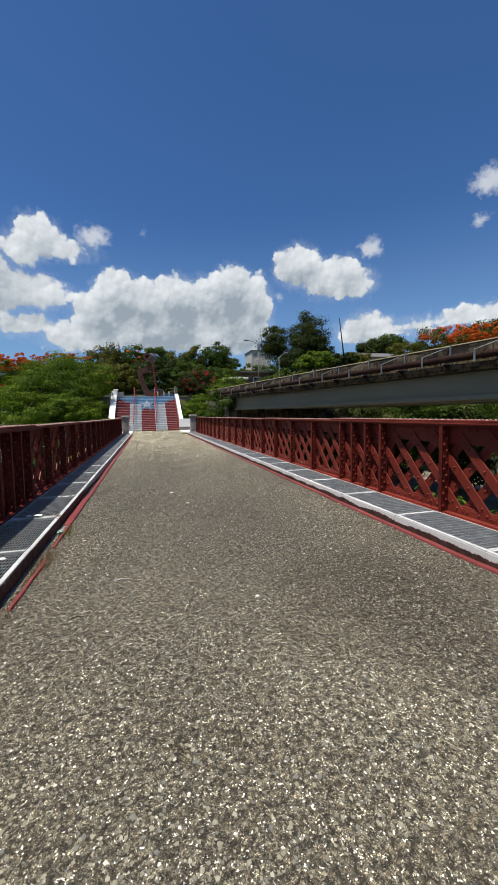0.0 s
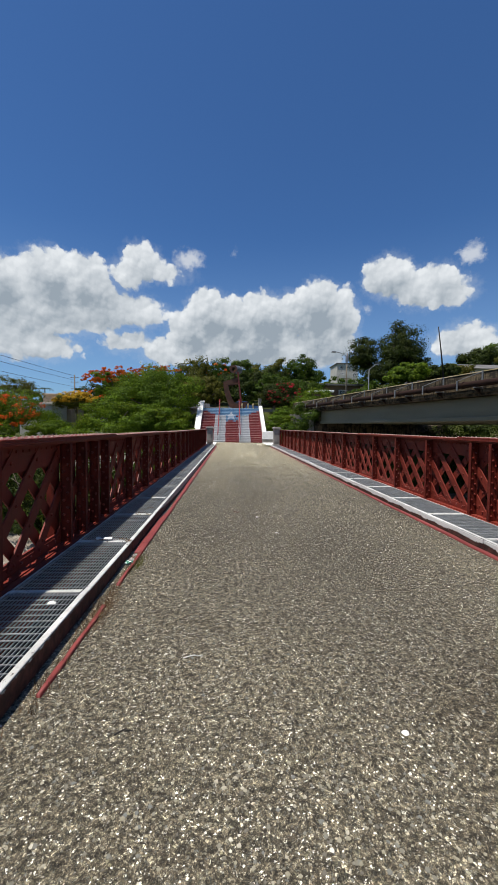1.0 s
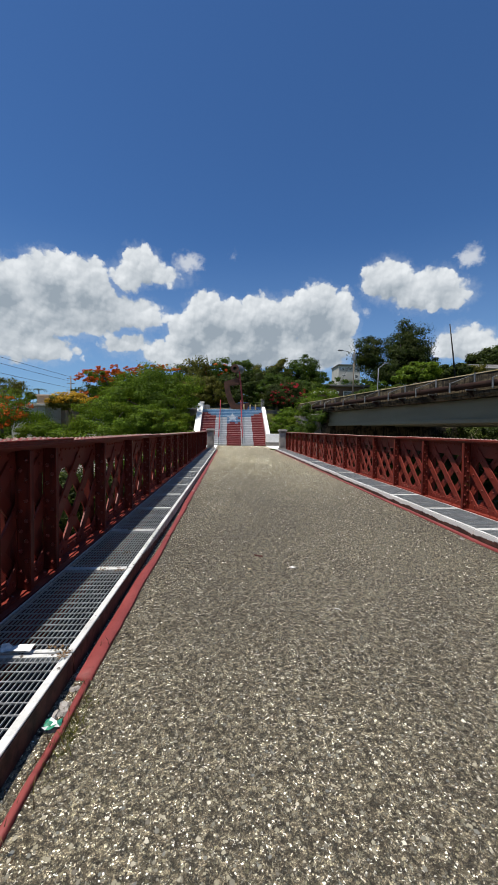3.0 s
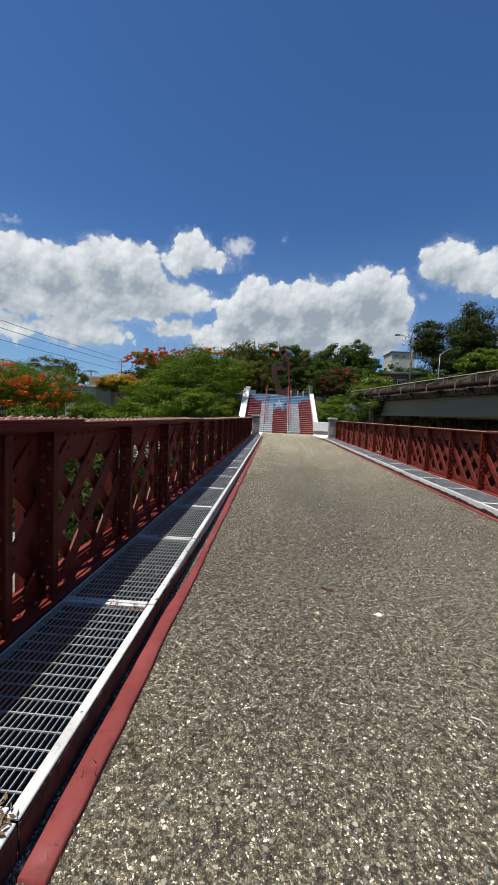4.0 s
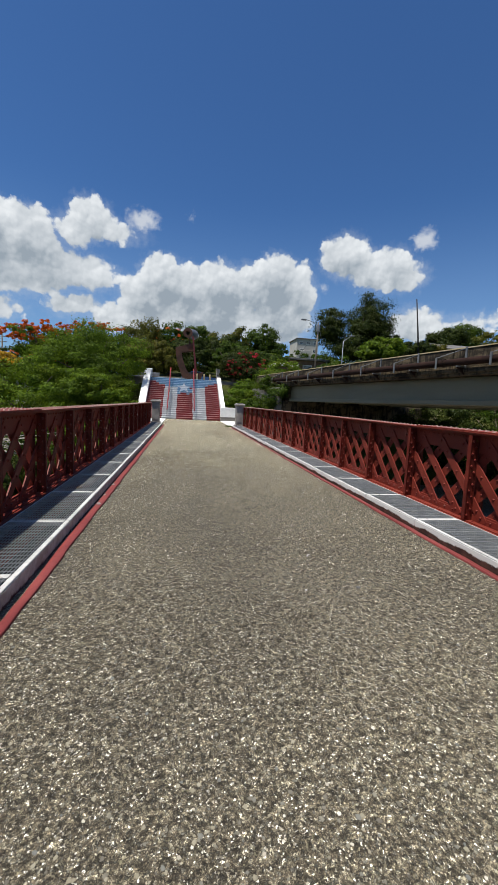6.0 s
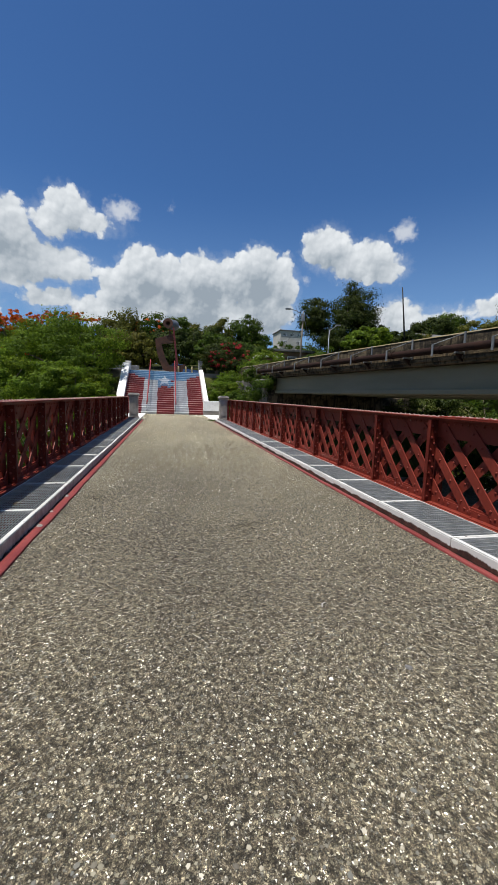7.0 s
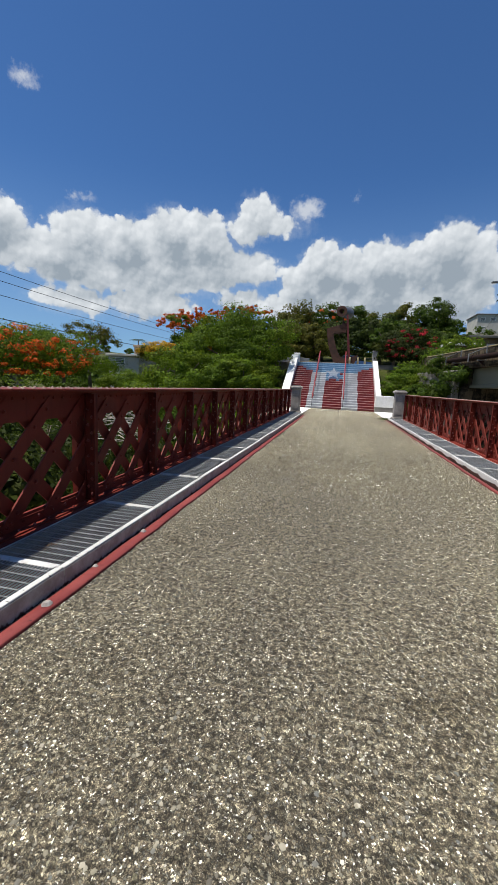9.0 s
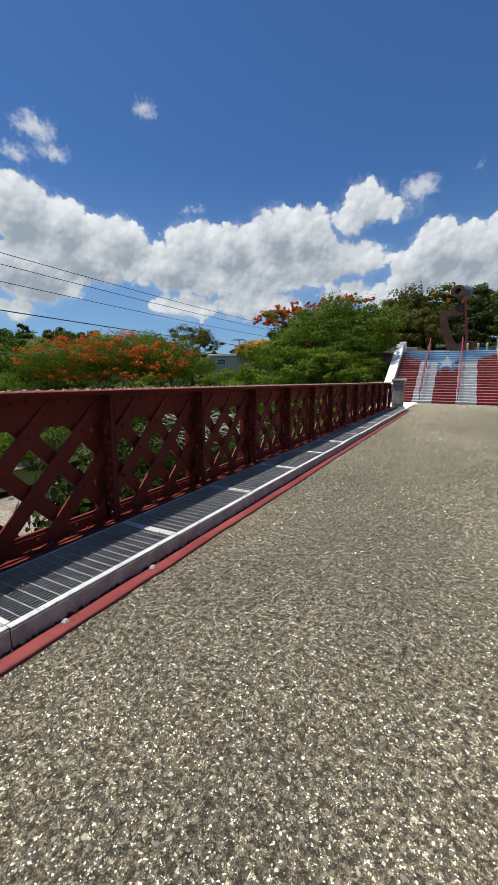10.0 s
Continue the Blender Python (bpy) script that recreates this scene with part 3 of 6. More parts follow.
def ground_z(x, y):
    """The height of the land: the river bed, its banks, the plaza's hill and the far ridge."""
    bed = -4.3 + 0.25 * noise.noise((x * 0.15, y * 0.15, 0)) + 0.1 * noise.noise((x * 0.6, y * 0.6, 3))
    bank = smooth(y, 31.0 - 3.0 * smooth(-x, 6, 30) , 40.0 + 2.0 * smooth(-x, 4, 20))
    bank = max(bank, smooth(-x, 19.2 + 0.05 * y, 31 + 0.1 * y) * 0.85, smooth(-y, 10, 22))
    near = -0.25
    z = bed + (near - bed) * bank
    z += 3.6 * smooth(y, 39.5, 45.0) * smooth(x, -5.5, -2.4) * bank
    hill = smooth(y, 52, 78) * smooth(x, -34, 2)
    z += 3.2 * hill
    east = smooth(x, 12.5, 21.0) * smooth(y, 34.0, 42.0)
    z += 3.0 * east + 5.0 * smooth(y, 88, 118) * smooth(x, -20, 25)
    z += 3.0 * smooth(x, 24, 40) * (1 - smooth(y, 55, 78)) * smooth(y, 30, 42)
    d = math.hypot(x, y)
    ridge = smooth(d, 210, 460) * (0.75 + 0.35 * noise.noise((x * 0.006, y * 0.006, 1.7)))
    z += 20.0 * math.exp(-((x + 207) ** 2 + (y - 157) ** 2) / 7200.0)
    z += (34 if y > 0 else 22) * ridge + smooth(d, 60, 200) * 3 * noise.noise((x * 0.02, y * 0.02, 5))
    return z


def ground_sheet():
    def axis(lo, hi, fine_lo, fine_hi, step):
        v = list(np.arange(fine_lo, fine_hi + 1e-6, step))
        s, a = step, fine_hi
        while a < hi:
            s *= 1.28
            a += s
            v.append(min(a, hi))
        s, a = step, fine_lo
        while a > lo:
            s *= 1.28
            a -= s
            v.insert(0, max(a, lo))
        return v
    xs, ys = axis(-3200, 3200, -40, 40, 1.0), axis(-3200, 3200, -20, 90, 1.0)
    verts = [(x, y, ground_z(x, y)) for y in ys for x in xs]
    w = len(xs)
    faces = [(j * w + i, j * w + i + 1, (j + 1) * w + i + 1, (j + 1) * w + i) for j in range(len(ys) - 1) for i in range(w - 1)]
    me = bpy.data.meshes.new("ground")
    me.from_pydata(verts, [], faces)
    me.materials.append(M_GROUND)
    me.materials.append(M_GRAVEL)
    mats = []
    for f in faces:
        x, y, z = (sum(verts[i][k] for i in f) / 4 for k in range(3))
        mats.append(1 if z < -3.75 + 0.3 * noise.noise((x * 0.3, y * 0.3, 9)) and abs(y) < 60 else 0)
    me.polygons.foreach_set("material_index", mats)
    me.shade_smooth()
    return tagged(new("ground", me), "grassy earth banks round a dry gravel river bed", "ground", kind="structure")


ground_sheet()

# shallow water along the far side of the bed
bm = bmesh.new()
vs = []
for i in range(25):
    y = -30 + i * 2.4
    c = -18.2 - 0.02 * y + 0.9 * math.sin(y * 0.13)
    vs.append((bm.verts.new((c - 2.0 - 0.5 * math.sin(y * 0.4), y, -4.08)), bm.verts.new((c + 1.4 + 0.5 * math.sin(y * 0.31), y, -4.08))))
for a, b in zip(vs, vs[1:]):
    bm.faces.new((a[0], a[1], b[1], b[0]))
water_n = Nodes("murky_river_water")
water_n.bump(water_n.noise(3.0, 3), 0.15, 0.05)
M_WATER = water_n.done((0.022, 0.026, 0.010), 0.12)
slab("water", bm, M_WATER, "shallow murky green stream in the river bed", "river")
bm = bmesh.new()
bm.faces.new([bm.verts.new((-7.9 + (1.5 + 0.35 * math.sin(3 * a) + 0.2 * math.sin(7 * a + 1)) * math.cos(a), 14.4 + (1.3 + 0.3 * math.sin(4 * a)) * math.sin(a), 0))
              for a in [2 * math.pi * k / 28 for k in range(28)]])
algae = Nodes("algae_scum")
M_ALGAE = algae.done(algae.mix(algae.span(algae.noise(2.5, 5, 0.7), 0.4, 0.6), (0.012, 0.014, 0.004), (0.075, 0.078, 0.012)), 0.7, 0.0, 0.1)
pool = slab("water", bm, M_ALGAE, "small green puddle left in the gravel bed", "puddle")
pool.location.z = ground_z(-7.9, 14.4) + 0.09

# ---- the bridge deck ----
deck = boxed((DECK_L - 0.02, DECK_R + 0.02, Y0 - 4, 31.0, -0.35, 0.0))
bmesh.ops.subdivide_edges(deck, edges=deck.edges[:], cuts=1)
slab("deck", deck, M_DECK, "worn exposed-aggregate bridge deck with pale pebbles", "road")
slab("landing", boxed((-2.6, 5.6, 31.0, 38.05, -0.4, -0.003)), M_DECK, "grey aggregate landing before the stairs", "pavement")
slab("threshold", boxed((-1.3, -0.12, 31.27, 37.6, -0.3, 0.035), (4.0, 5.2, 31.27, 37.45, -0.3, 0.035), bevel=0.01), M_WHITE,
     "low white painted concrete kerbs beside the landing", "kerb")

# red painted edge channels, bent, chipped and half buried in the worn deck
def edge_strip(y0, y1, inner, outer, seed):
    """One length of edging between the lines inner(y) and outer(y), with wavering edges and a slightly dished top."""
    b = bmesh.new()
    rng = random.Random(seed)
    n = max(2, int((y1 - y0) / 0.11))
    prev = None
    for i in range(n + 1):
        y = y0 + (y1 - y0) * i / n
        wav = 0.004 * math.sin(y * 2.1 + seed) + 0.003 * math.sin(y * 5.3)
        a, e = inner(y) + wav + rng.uniform(-0.003, 0.003), outer(y) + wav + rng.uniform(-0.004, 0.004)
        z = 0.021 + rng.uniform(-0.0015, 0.0015)
        ring = [b.verts.new(p) for p in ((a, y, -0.03), (a, y, z - 0.004), (a + 0.004, y, z), ((a + e) / 2, y, z - 0.002),
                                         (e - 0.006, y, z), (e, y, z - 0.008), (e + 0.004, y, -0.03))]
        if prev:
            for k in range(6):
                b.faces.new((prev[k], prev[k + 1], ring[k + 1], ring[k]))
        else:
            b.faces.new(ring)
        prev = ring
    b.faces.new(prev[::-1])
    bmesh.ops.recalc_face_normals(b, faces=b.faces[:])
    slab("edge_strip", b, M_STRIP, "faded red painted steel edging along the deck", "kerb", smooth=True)


def west_inner(y):
    return 0.092 if y < 6.62 else 0.028 + 0.030 * smooth(y, 7.9, 9.0) * (1 - smooth(y, 10.0, 12.0))


for y0, y1 in ((Y0, 1.9), (2.2, 3.9), (4.35, 5.35), (5.75, 6.6), (6.62, 9.4), (9.406, 30.5)):
    edge_strip(y0, y1, west_inner, lambda y: 0.119, int(y0 * 10) + 400)
for y0, y1 in ((Y0, 5.2), (5.206, 14.6), (14.606, 30.5)):
    edge_strip(y0, y1, lambda y: DECK_R - 0.085, lambda y: DECK_R - 0.022, int(y0 * 10) + 700)


# gratings over the side walkways
def grating(plate, plate_label):
    """One panel: white angle frame, long bearing bars and cross rods. Its inner edge lies on x = 0 and it reaches to -x."""
    g = thing("grating_panel", "galvanised steel walkway grating with a worn white frame", "grating", group="walkway gratings")
    L = BAY - 0.008
    fr = bmesh.new()
    box(fr, -0.048, -0.004, 0.0, L, -0.012, 0.0, bevel=0.003)
    box(fr, -0.60, -0.056, 0.0, 0.03, -0.035, -0.002, bevel=0.002)
    box(fr, -0.60, -0.056, L - 0.03, L, -0.035, -0.002, bevel=0.002)
    box(fr, -0.60, -0.588, 0.031, L - 0.031, -0.035, -0.003)
    part("frame", fr, M_CURB, g)
    part("edge_plate", boxed((-0.010, 0.0, 0.0, L, -0.128, -0.0125), bevel=0.002), plate, g, plate_label)
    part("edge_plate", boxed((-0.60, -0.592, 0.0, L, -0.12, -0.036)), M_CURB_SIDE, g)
    me = bpy.data.meshes.new("bearing_bar")
    b = boxed((-0.0021, 0.0021, 0.031, L - 0.031, -0.014, -0.004))
    b.to_mesh(me)
    b.free()
    me.materials.append(M_BAR)
    for k in range(20):
        share("bearing_bar", me, g, pose(-0.070 - k * 0.0268, 0, 0))
    me = bpy.data.meshes.new("cross_rod")
    b = boxed((-0.587, -0.049, -0.0024, 0.0024, -0.008, -0.0015))
    b.to_mesh(me)
    b.free()
    me.materials.append(M_GALV)
    for k in range(1, 17):
        share("cross_rod", me, g, pose(0, k * L / 17, 0))
    return g


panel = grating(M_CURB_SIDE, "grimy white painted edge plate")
panel.matrix_basis = pose(DECK_L, Y0, 0.13)
panel_east = grating(M_DRIP, "rust-brown edge plate with white paint drips")
panel_east.matrix_basis = pose(DECK_R, Y0 + BAY - 0.008, 0.13, 0, 0, 180)
rng = random.Random(3)
for i in range(29):
    z = 0.13 + rng.uniform(-0.004, 0.004)
    if i:
        copy_thing(panel, pose(DECK_L + rng.uniform(-0.004, 0.004), Y0 + i * BAY, z, rng.uniform(-0.15, 0.15), 0, 0))
    if i:
        copy_thing(panel_east, pose(DECK_R + rng.uniform(-0.004, 0.004), Y0 + (i + 1) * BAY - 0.008, z, 0, 0, 180))


# added near-black sheets below the gratings: the shade there is put into their colour
slab("trough", boxed((-0.66, -0.03, Y0 - 0.5, 30.6, -0.52, -0.36)), M_NEAR_BLACK, "near-black sheet added under the walkway grating, its shade put into the colour", "trough")
slab("trough", boxed((DECK_R + 0.03, DECK_R + 0.66, Y0 - 0.5, 30.6, -0.52, -0.36)), M_NEAR_BLACK, "near-black sheet added under the walkway grating, its shade put into the colour", "trough")

# ---- the lattice girders that serve as railings ----
TOP = 1.245


def girder(label, side):
    """A riveted lattice girder along +y from the origin; side is +1 where the deck lies on its +x side, else -1."""

    def mir(b):
        if side < 0:
            for v in b.verts:
                v.co.x = -v.co.x
            bmesh.ops.reverse_faces(b, faces=b.faces[:])
        return b
    g = thing("lattice_girder", label, "railing", group="bridge girders", kind="structure")
    n = 29
    L = n * BAY
    top = bmesh.new()
    box(top, -0.20, 0.146, -0.1, L + 0.1, TOP - 0.016, TOP, bevel=0.003)
    box(top, -0.15, 0.13, -0.1, L + 0.1, TOP - 0.028, TOP - 0.017)
    box(top, -0.012, 0.012, -0.1, L + 0.1, TOP - 0.264, TOP - 0.029)
    for s in (-1, 1):
        x = s * 0.0125
        box(top, min(x, x + s * 0.012), max(x, x + s * 0.012), -0.1, L + 0.1, TOP - 0.12, TOP - 0.029)
        box(top, min(x + s * 0.0125, x + s * 0.095), max(x + s * 0.0125, x + s * 0.095), -0.1, L + 0.1, TOP - 0.041, TOP - 0.029)
    top_flange = part("top_flange", mir(top), M_RED, g)
    # cover plates thicken the flange towards the middle of the span
    lower, upper = 13.1 - Y0, 8.35 - Y0
    part("cover_plate", mir(boxed((-0.198, 0.145, -0.1, lower, TOP + 0.0005, TOP + 0.016), bevel=0.003)), M_RED, top_flange)
    part("cover_plate", mir(boxed((-0.197, 0.146, -0.1, upper, TOP + 0.0165, TOP + 0.036), bevel=0.003)), M_RED, top_flange)
    rv = bmesh.new()
    k = 0
    while k * 0.11 < L:
        for x in (-0.165, -0.06, 0.06, 0.128):
            y = k * 0.11 + (0.055 if abs(x) < 0.1 else 0)
            rivet(rv, (x, y, TOP + (0.036 if y < upper else 0.016 if y < lower else 0.0)), (0, 0, 1), 0.0135)
        k += 1
    tagged(part("rivets", mir(rv), M_BEAD, top_flange, "rivet heads with the sun's highlight in their pale colour"), kind="stuff")
    rv = bmesh.new()
    for k in range(int(L / 0.11)):
        rivet(rv, (0.025, k * 0.11, TOP - 0.08), (1, 0, 0), 0.015)
    tagged(part("rivets", mir(rv), M_RED, top_flange), kind="stuff")
    low = bmesh.new()
    box(low, -0.19, 0.165, -0.1, L + 0.1, 0.095, 0.11, bevel=0.003)
    box(low, -0.012, 0.012, -0.1, L + 0.1, 0.1105, 0.225)
    for s in (-1, 1):
        x = s * 0.0125
        box(low, min(x, x + s * 0.012), max(x, x + s * 0.012), -0.1, L + 0.1, 0.111, 0.20)
        box(low, min(x + s * 0.0125, x + s * 0.095), max(x + s * 0.0125, x + s * 0.095), -0.1, L + 0.1, 0.111, 0.123)
    box(low, -0.17, 0.14, -0.1, L + 0.1, -0.55, 0.0945)
    bottom = part("bottom_flange", mir(low), M_RED, g)
    rv = bmesh.new()
    k = 0
    while k * 0.165 < L:
        rivet(rv, (0.025, k * 0.165, 0.17), (1, 0, 0), 0.016)
        rivet(rv, (0.06, k * 0.165 + 0.08, 0.123), (0, 0, 1), 0.016)
        k += 1
    tagged(part("rivets", mir(rv), M_RIVET, bottom), kind="stuff")
    # lattice bars: the family that rises with y is thick flat bar on the deck side, the other flat bar behind
    run, z0, z1 = 1.0, 0.13, 1.15
    d = Vector((0, run, z1 - z0)).normalized()
    u = Vector((0, d.z, -d.y))

    def bar(sign, x0, x1):
        b = bmesh.new()
        a, c = Vector((0, 0, z0)), Vector((0, run, z1))
        wide = 0.058

        def strip(p, q, w0, w1, xa, xb):
            vs = [b.verts.new((x, sign * (e + u * w).y, (e + u * w).z)) for x in (xa, xb) for e in (p, q) for w in (w0, w1)]
            for f in ((0, 1, 3, 2), (4, 6, 7, 5), (0, 2, 6, 4), (1, 5, 7, 3), (0, 4, 5, 1), (2, 3, 7, 6)):
                b.faces.new([vs[i] for i in (f if sign > 0 else f[::-1])])
        strip(a, c, -wide, wide, x0, x1)
        for t in (0.06, 0.13, 0.33, 0.55, 0.78, 0.92):
            p = a + (c - a) * t
            rivet(b, (x1, sign * p.y, p.z), (1, 0, 0), 0.018)
        bmesh.ops.recalc_face_normals(b, faces=b.faces[:])
        me = bpy.data.meshes.new("lattice_bar")
        mir(b).to_mesh(me)
        b.free()
        me.materials.append(M_RED)
        return me
    front, back = bar(1, 0.0128, 0.029), bar(-1, -0.026, -0.0128)
    m = int(L / 0.44)
    for i in range(m):
        y = (0.31 if side > 0 else 0.21) + i * 0.44
        if y + run < L:
            share("lattice_bar", front, g, pose(0, y, 0))
        yb = 0.44 - (0.31 if side > 0 else 0.21) + i * 0.44
        if yb - run > 0 and yb < L:
            share("lattice_bar", back, g, pose(0, yb, 0))
    # posts: a deep plate with front and rear flanges
    b = bmesh.new()
    box(b, 0.026, 0.128, -0.008, 0.008, 0.126, TOP - 0.045)
    box(b, 0.1285, 0.140, -0.028, 0.028, 0.126, TOP - 0.047, bevel=0.002)
    for s in (-1, 1):
        y0, y1 = sorted((s * 0.0085, s * 0.019))
        box(b, 0.037, 0.128, y0, y1, 0.126, TOP - 0.046, bevel=0.002)
        y0, y1 = sorted((s * 0.0085, s * 0.024))
        box(b, 0.0245, 0.0365, y0, y1, 0.126, TOP - 0.045)
    box(b, -0.13, -0.026, -0.008, 0.008, 0.126, TOP - 0.045)
    for s in (-1, 1):
        y0, y1 = sorted((s * 0.0085, s * 0.07))
        box(b, -0.0365, -0.0245, y0, y1, 0.126, TOP - 0.045)
    post_me = bpy.data.meshes.new("post")
    mir(b).to_mesh(post_me)
    b.free()
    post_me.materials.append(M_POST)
    b = bmesh.new()
    for k in range(13):
        z = 0.19 + k * 0.078
        rivet(b, (0.062 if k % 2 else 0.104, -0.019, z), (0, -1, 0), 0.018)
        rivet(b, (0.062 if k % 2 else 0.104, 0.019, z), (0, 1, 0), 0.018)
    rivet_me = bpy.data.meshes.new("rivets")
    mir(b).to_mesh(rivet_me)
    b.free()
    rivet_me.materials.append(M_RIVET)
    spots = [i * BAY for i in range(n + 1)] + [11 * BAY + BAY / 3, 11 * BAY + 2 * BAY / 3]
    for y in spots:
        p = share("post", post_me, g, pose(0, y, 0))
        share("rivets", rivet_me, p)
    return g


left = girder("dark red riveted lattice girder along the deck edge, in its own shade", 1)
left.matrix_basis = pose(-0.80, Y0, 0)
right = girder("sunlit red riveted lattice girder railing with domed rivets", -1)
right.matrix_basis = pose(4.82, Y0, 0)


# ---- the end of the bridge: pillars, stairs and walls ----
def pillar(x, y, label):
    p = thing("pillar", label, "pillar", (x, y, 0), "bridge end pillars")
    b = bmesh.new()
    box(b, -0.28, 0.28, -0.28, 0.28, -0.4, 0.16, bevel=0.015)
    part("plinth", b, M_PILLAR, p)
    b = bmesh.new()
    box(b, -0.225, 0.225, -0.225, 0.225, 0.161, 1.24, bevel=0.02)
    for s in (-1, 1):
        box(b, -0.13, 0.13, s * 0.2255 - 0.012, s * 0.2255 + 0.012, 0.30, 1.10, bevel=0.008)
    part("shaft", b, M_PILLAR, p)
    b = bmesh.new()
    box(b, -0.26, 0.26, -0.26, 0.26, 1.241, 1.31, bevel=0.015)
    box(b, -0.295, 0.295, -0.295, 0.295, 1.3105, 1.40, bevel=0.02)
    prism(b, ((-0.27, 1.4005), (0.27, 1.4005), (0.16, 1.46), (-0.16, 1.46)), "y", -0.26, 0.26)
    part("cap", b, M_PILLAR, p)
    return p


pillar(-0.42, 30.95, "weathered grey stone pillar with a moulded cap, at the bridge end")
pillar(4.52, 30.95, "weathered grey stone pillar beside the white block")

STEPS, TREAD, RISE = 21, 0.292, PLAZA / 21
SX0, SX1, SY = -1.80, 4.12, 37.95
stairs = thing("stairs", "wide concrete stairs painted with red, white and blue stripes and a star", "stairs", (0, SY, 0), kind="structure")
XC = (SX0 + SX1) / 2


def star_span(z):
    """The stretches of x inside the five-pointed star at the height z."""
    zc, R, r = 2.56, 0.50, 0.205
    pts = []
    for k in range(10):
        a = math.pi / 2 + k * math.pi / 5
        q = R if k % 2 == 0 else r
        pts.append((q * 1.3 * math.cos(a), zc + q * 1.0 * math.sin(a)))
    xs = []
    for (x0, z0), (x1, z1) in zip(pts, pts[1:] + pts[:1]):
        if (z0 <= z) != (z1 <= z):
            xs.append(XC + x0 + (x1 - x0) * (z - z0) / (z1 - z0))
    return sorted(xs)


def paint(i, z):
    """(x0, x1, colour) along step i at the height z: 0 red, 1 white, 2 blue, 3 star."""
    left_to_top = STEPS - 1 - i
    cuts = [SX0, -0.48, 0.62, 1.90, 2.97, SX1]
    wob = 0.02 * math.sin(i * 1.3)
    runs = []
    for k in range(5):
        a, b = cuts[k] + (wob if k else 0), cuts[k + 1] + (wob if k < 4 else 0)
        n = max(1, int((b - a) / 0.24))
        for j in range(n):
            x0, x1 = a + (b - a) * j / n, a + (b - a) * (j + 1) / n
            u = abs((x0 + x1) / 2 - XC) / 2.96
            if u > 0.86:
                blue = 2
            elif u > 0.72:
                blue = 3
            elif u > 0.58:
                blue = 4
            elif u > 0.21:
                blue = 5
            else:
                blue = 8 + (1 if 0.06 < u < 0.15 else 0)
            runs.append((x0, x1, 2 if left_to_top < blue else (0, 1, 0, 1, 0)[k]))
    st = star_span(z)
    for a, b in zip(st[::2], st[1::2]):
        out = []
        for x0, x1, c in runs:
            if x1 <= a or x0 >= b:
                out.append((x0, x1, c))
                continue
            if x0 < a:
                out.append((x0, a, c))
            out.append((max(x0, a), min(x1, b), 3))
            if x1 > b:
                out.append((b, x1, c))
        runs = out
    return runs


def step(i):
    b = bmesh.new()
    y0, y1, z0, z1 = i * TREAD, (i + 1) * TREAD + 0.03, i * RISE - (0.3 if i == 0 else 0.0), (i + 1) * RISE
    rows = [(z0, (i + 0.33) * RISE), ((i + 0.33) * RISE, (i + 0.62) * RISE), ((i + 0.62) * RISE, z1 - 0.042)]
    for k, (za, zb) in enumerate(rows):
        for x0, x1, c in paint(i, max(za, i * RISE) * 0.5 + zb * 0.5):
            q = [b.verts.new(p) for p in ((x0, y0 + 0.008, za), (x1, y0 + 0.008, za), (x1, y0 + 0.008, zb), (x0, y0 + 0.008, zb))]
            b.faces.new(q).material_index = c
            if k < 2:
                continue
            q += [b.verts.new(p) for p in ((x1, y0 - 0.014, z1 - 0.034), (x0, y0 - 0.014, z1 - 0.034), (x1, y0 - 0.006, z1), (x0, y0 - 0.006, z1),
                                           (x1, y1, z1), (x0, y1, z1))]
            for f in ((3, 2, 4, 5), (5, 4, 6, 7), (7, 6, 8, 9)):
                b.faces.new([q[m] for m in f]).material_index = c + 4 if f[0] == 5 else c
    lo = [b.verts.new(p) for p in ((SX0, y1, z0), (SX1, y1, z0), (SX1, y1, z1), (SX0, y1, z1))]
    b.faces.new(lo[::-1]).material_index = 1
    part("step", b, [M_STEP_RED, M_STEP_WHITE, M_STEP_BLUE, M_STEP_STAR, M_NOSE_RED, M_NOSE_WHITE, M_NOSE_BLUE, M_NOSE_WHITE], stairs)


for i in range(STEPS):
    step(i)


def sloping_wall(name, x0, x1, outline, label, cap):
    w = thing(name, label, "wall", (0, 0, 0), kind="structure")
    b = bmesh.new()
    prism(b, outline, "x", x0, x1)
    bmesh.ops.recalc_face_normals(b, faces=b.faces[:])
    bmesh.ops.bevel(b, geom=b.edges[:], offset=0.03, segments=2, affect="EDGES")
    part("body", b, M_WHITE, w)
    b = bmesh.new()
    for (ya, za), (yb, zb) in cap:
        prism(b, ((ya, za), (yb, zb), (yb, zb + 0.07), (ya, za + 0.07)), "x", x0 - 0.04, x1 + 0.04)
    bmesh.ops.recalc_face_normals(b, faces=b.faces[:])
    part("coping", b, M_WHITE, w)
    return w


SYT = SY + STEPS * TREAD
sloping_wall("wall_west", -2.28, -1.82, ((38.2, -0.6), (SYT + 0.3, -0.6), (SYT + 0.3, 3.95), (SYT - 0.35, 3.95), (38.2, 0.62)),
             "white rendered stair wall with a sloping top", [((38.15, 0.622), (SYT - 0.35, 3.952)), ((SYT - 0.34, 3.952), (SYT + 0.33, 3.952))])
sloping_wall("wall_east", 4.14, 4.40, ((38.25, -0.6), (SYT + 0.2, -0.6), (SYT + 0.2, 3.62), (SYT - 0.6, 3.62), (38.25, 0.95)),
             "white rendered stair wall with stepped coping", [((38.2, 0.952), (SYT - 0.6, 3.622))])
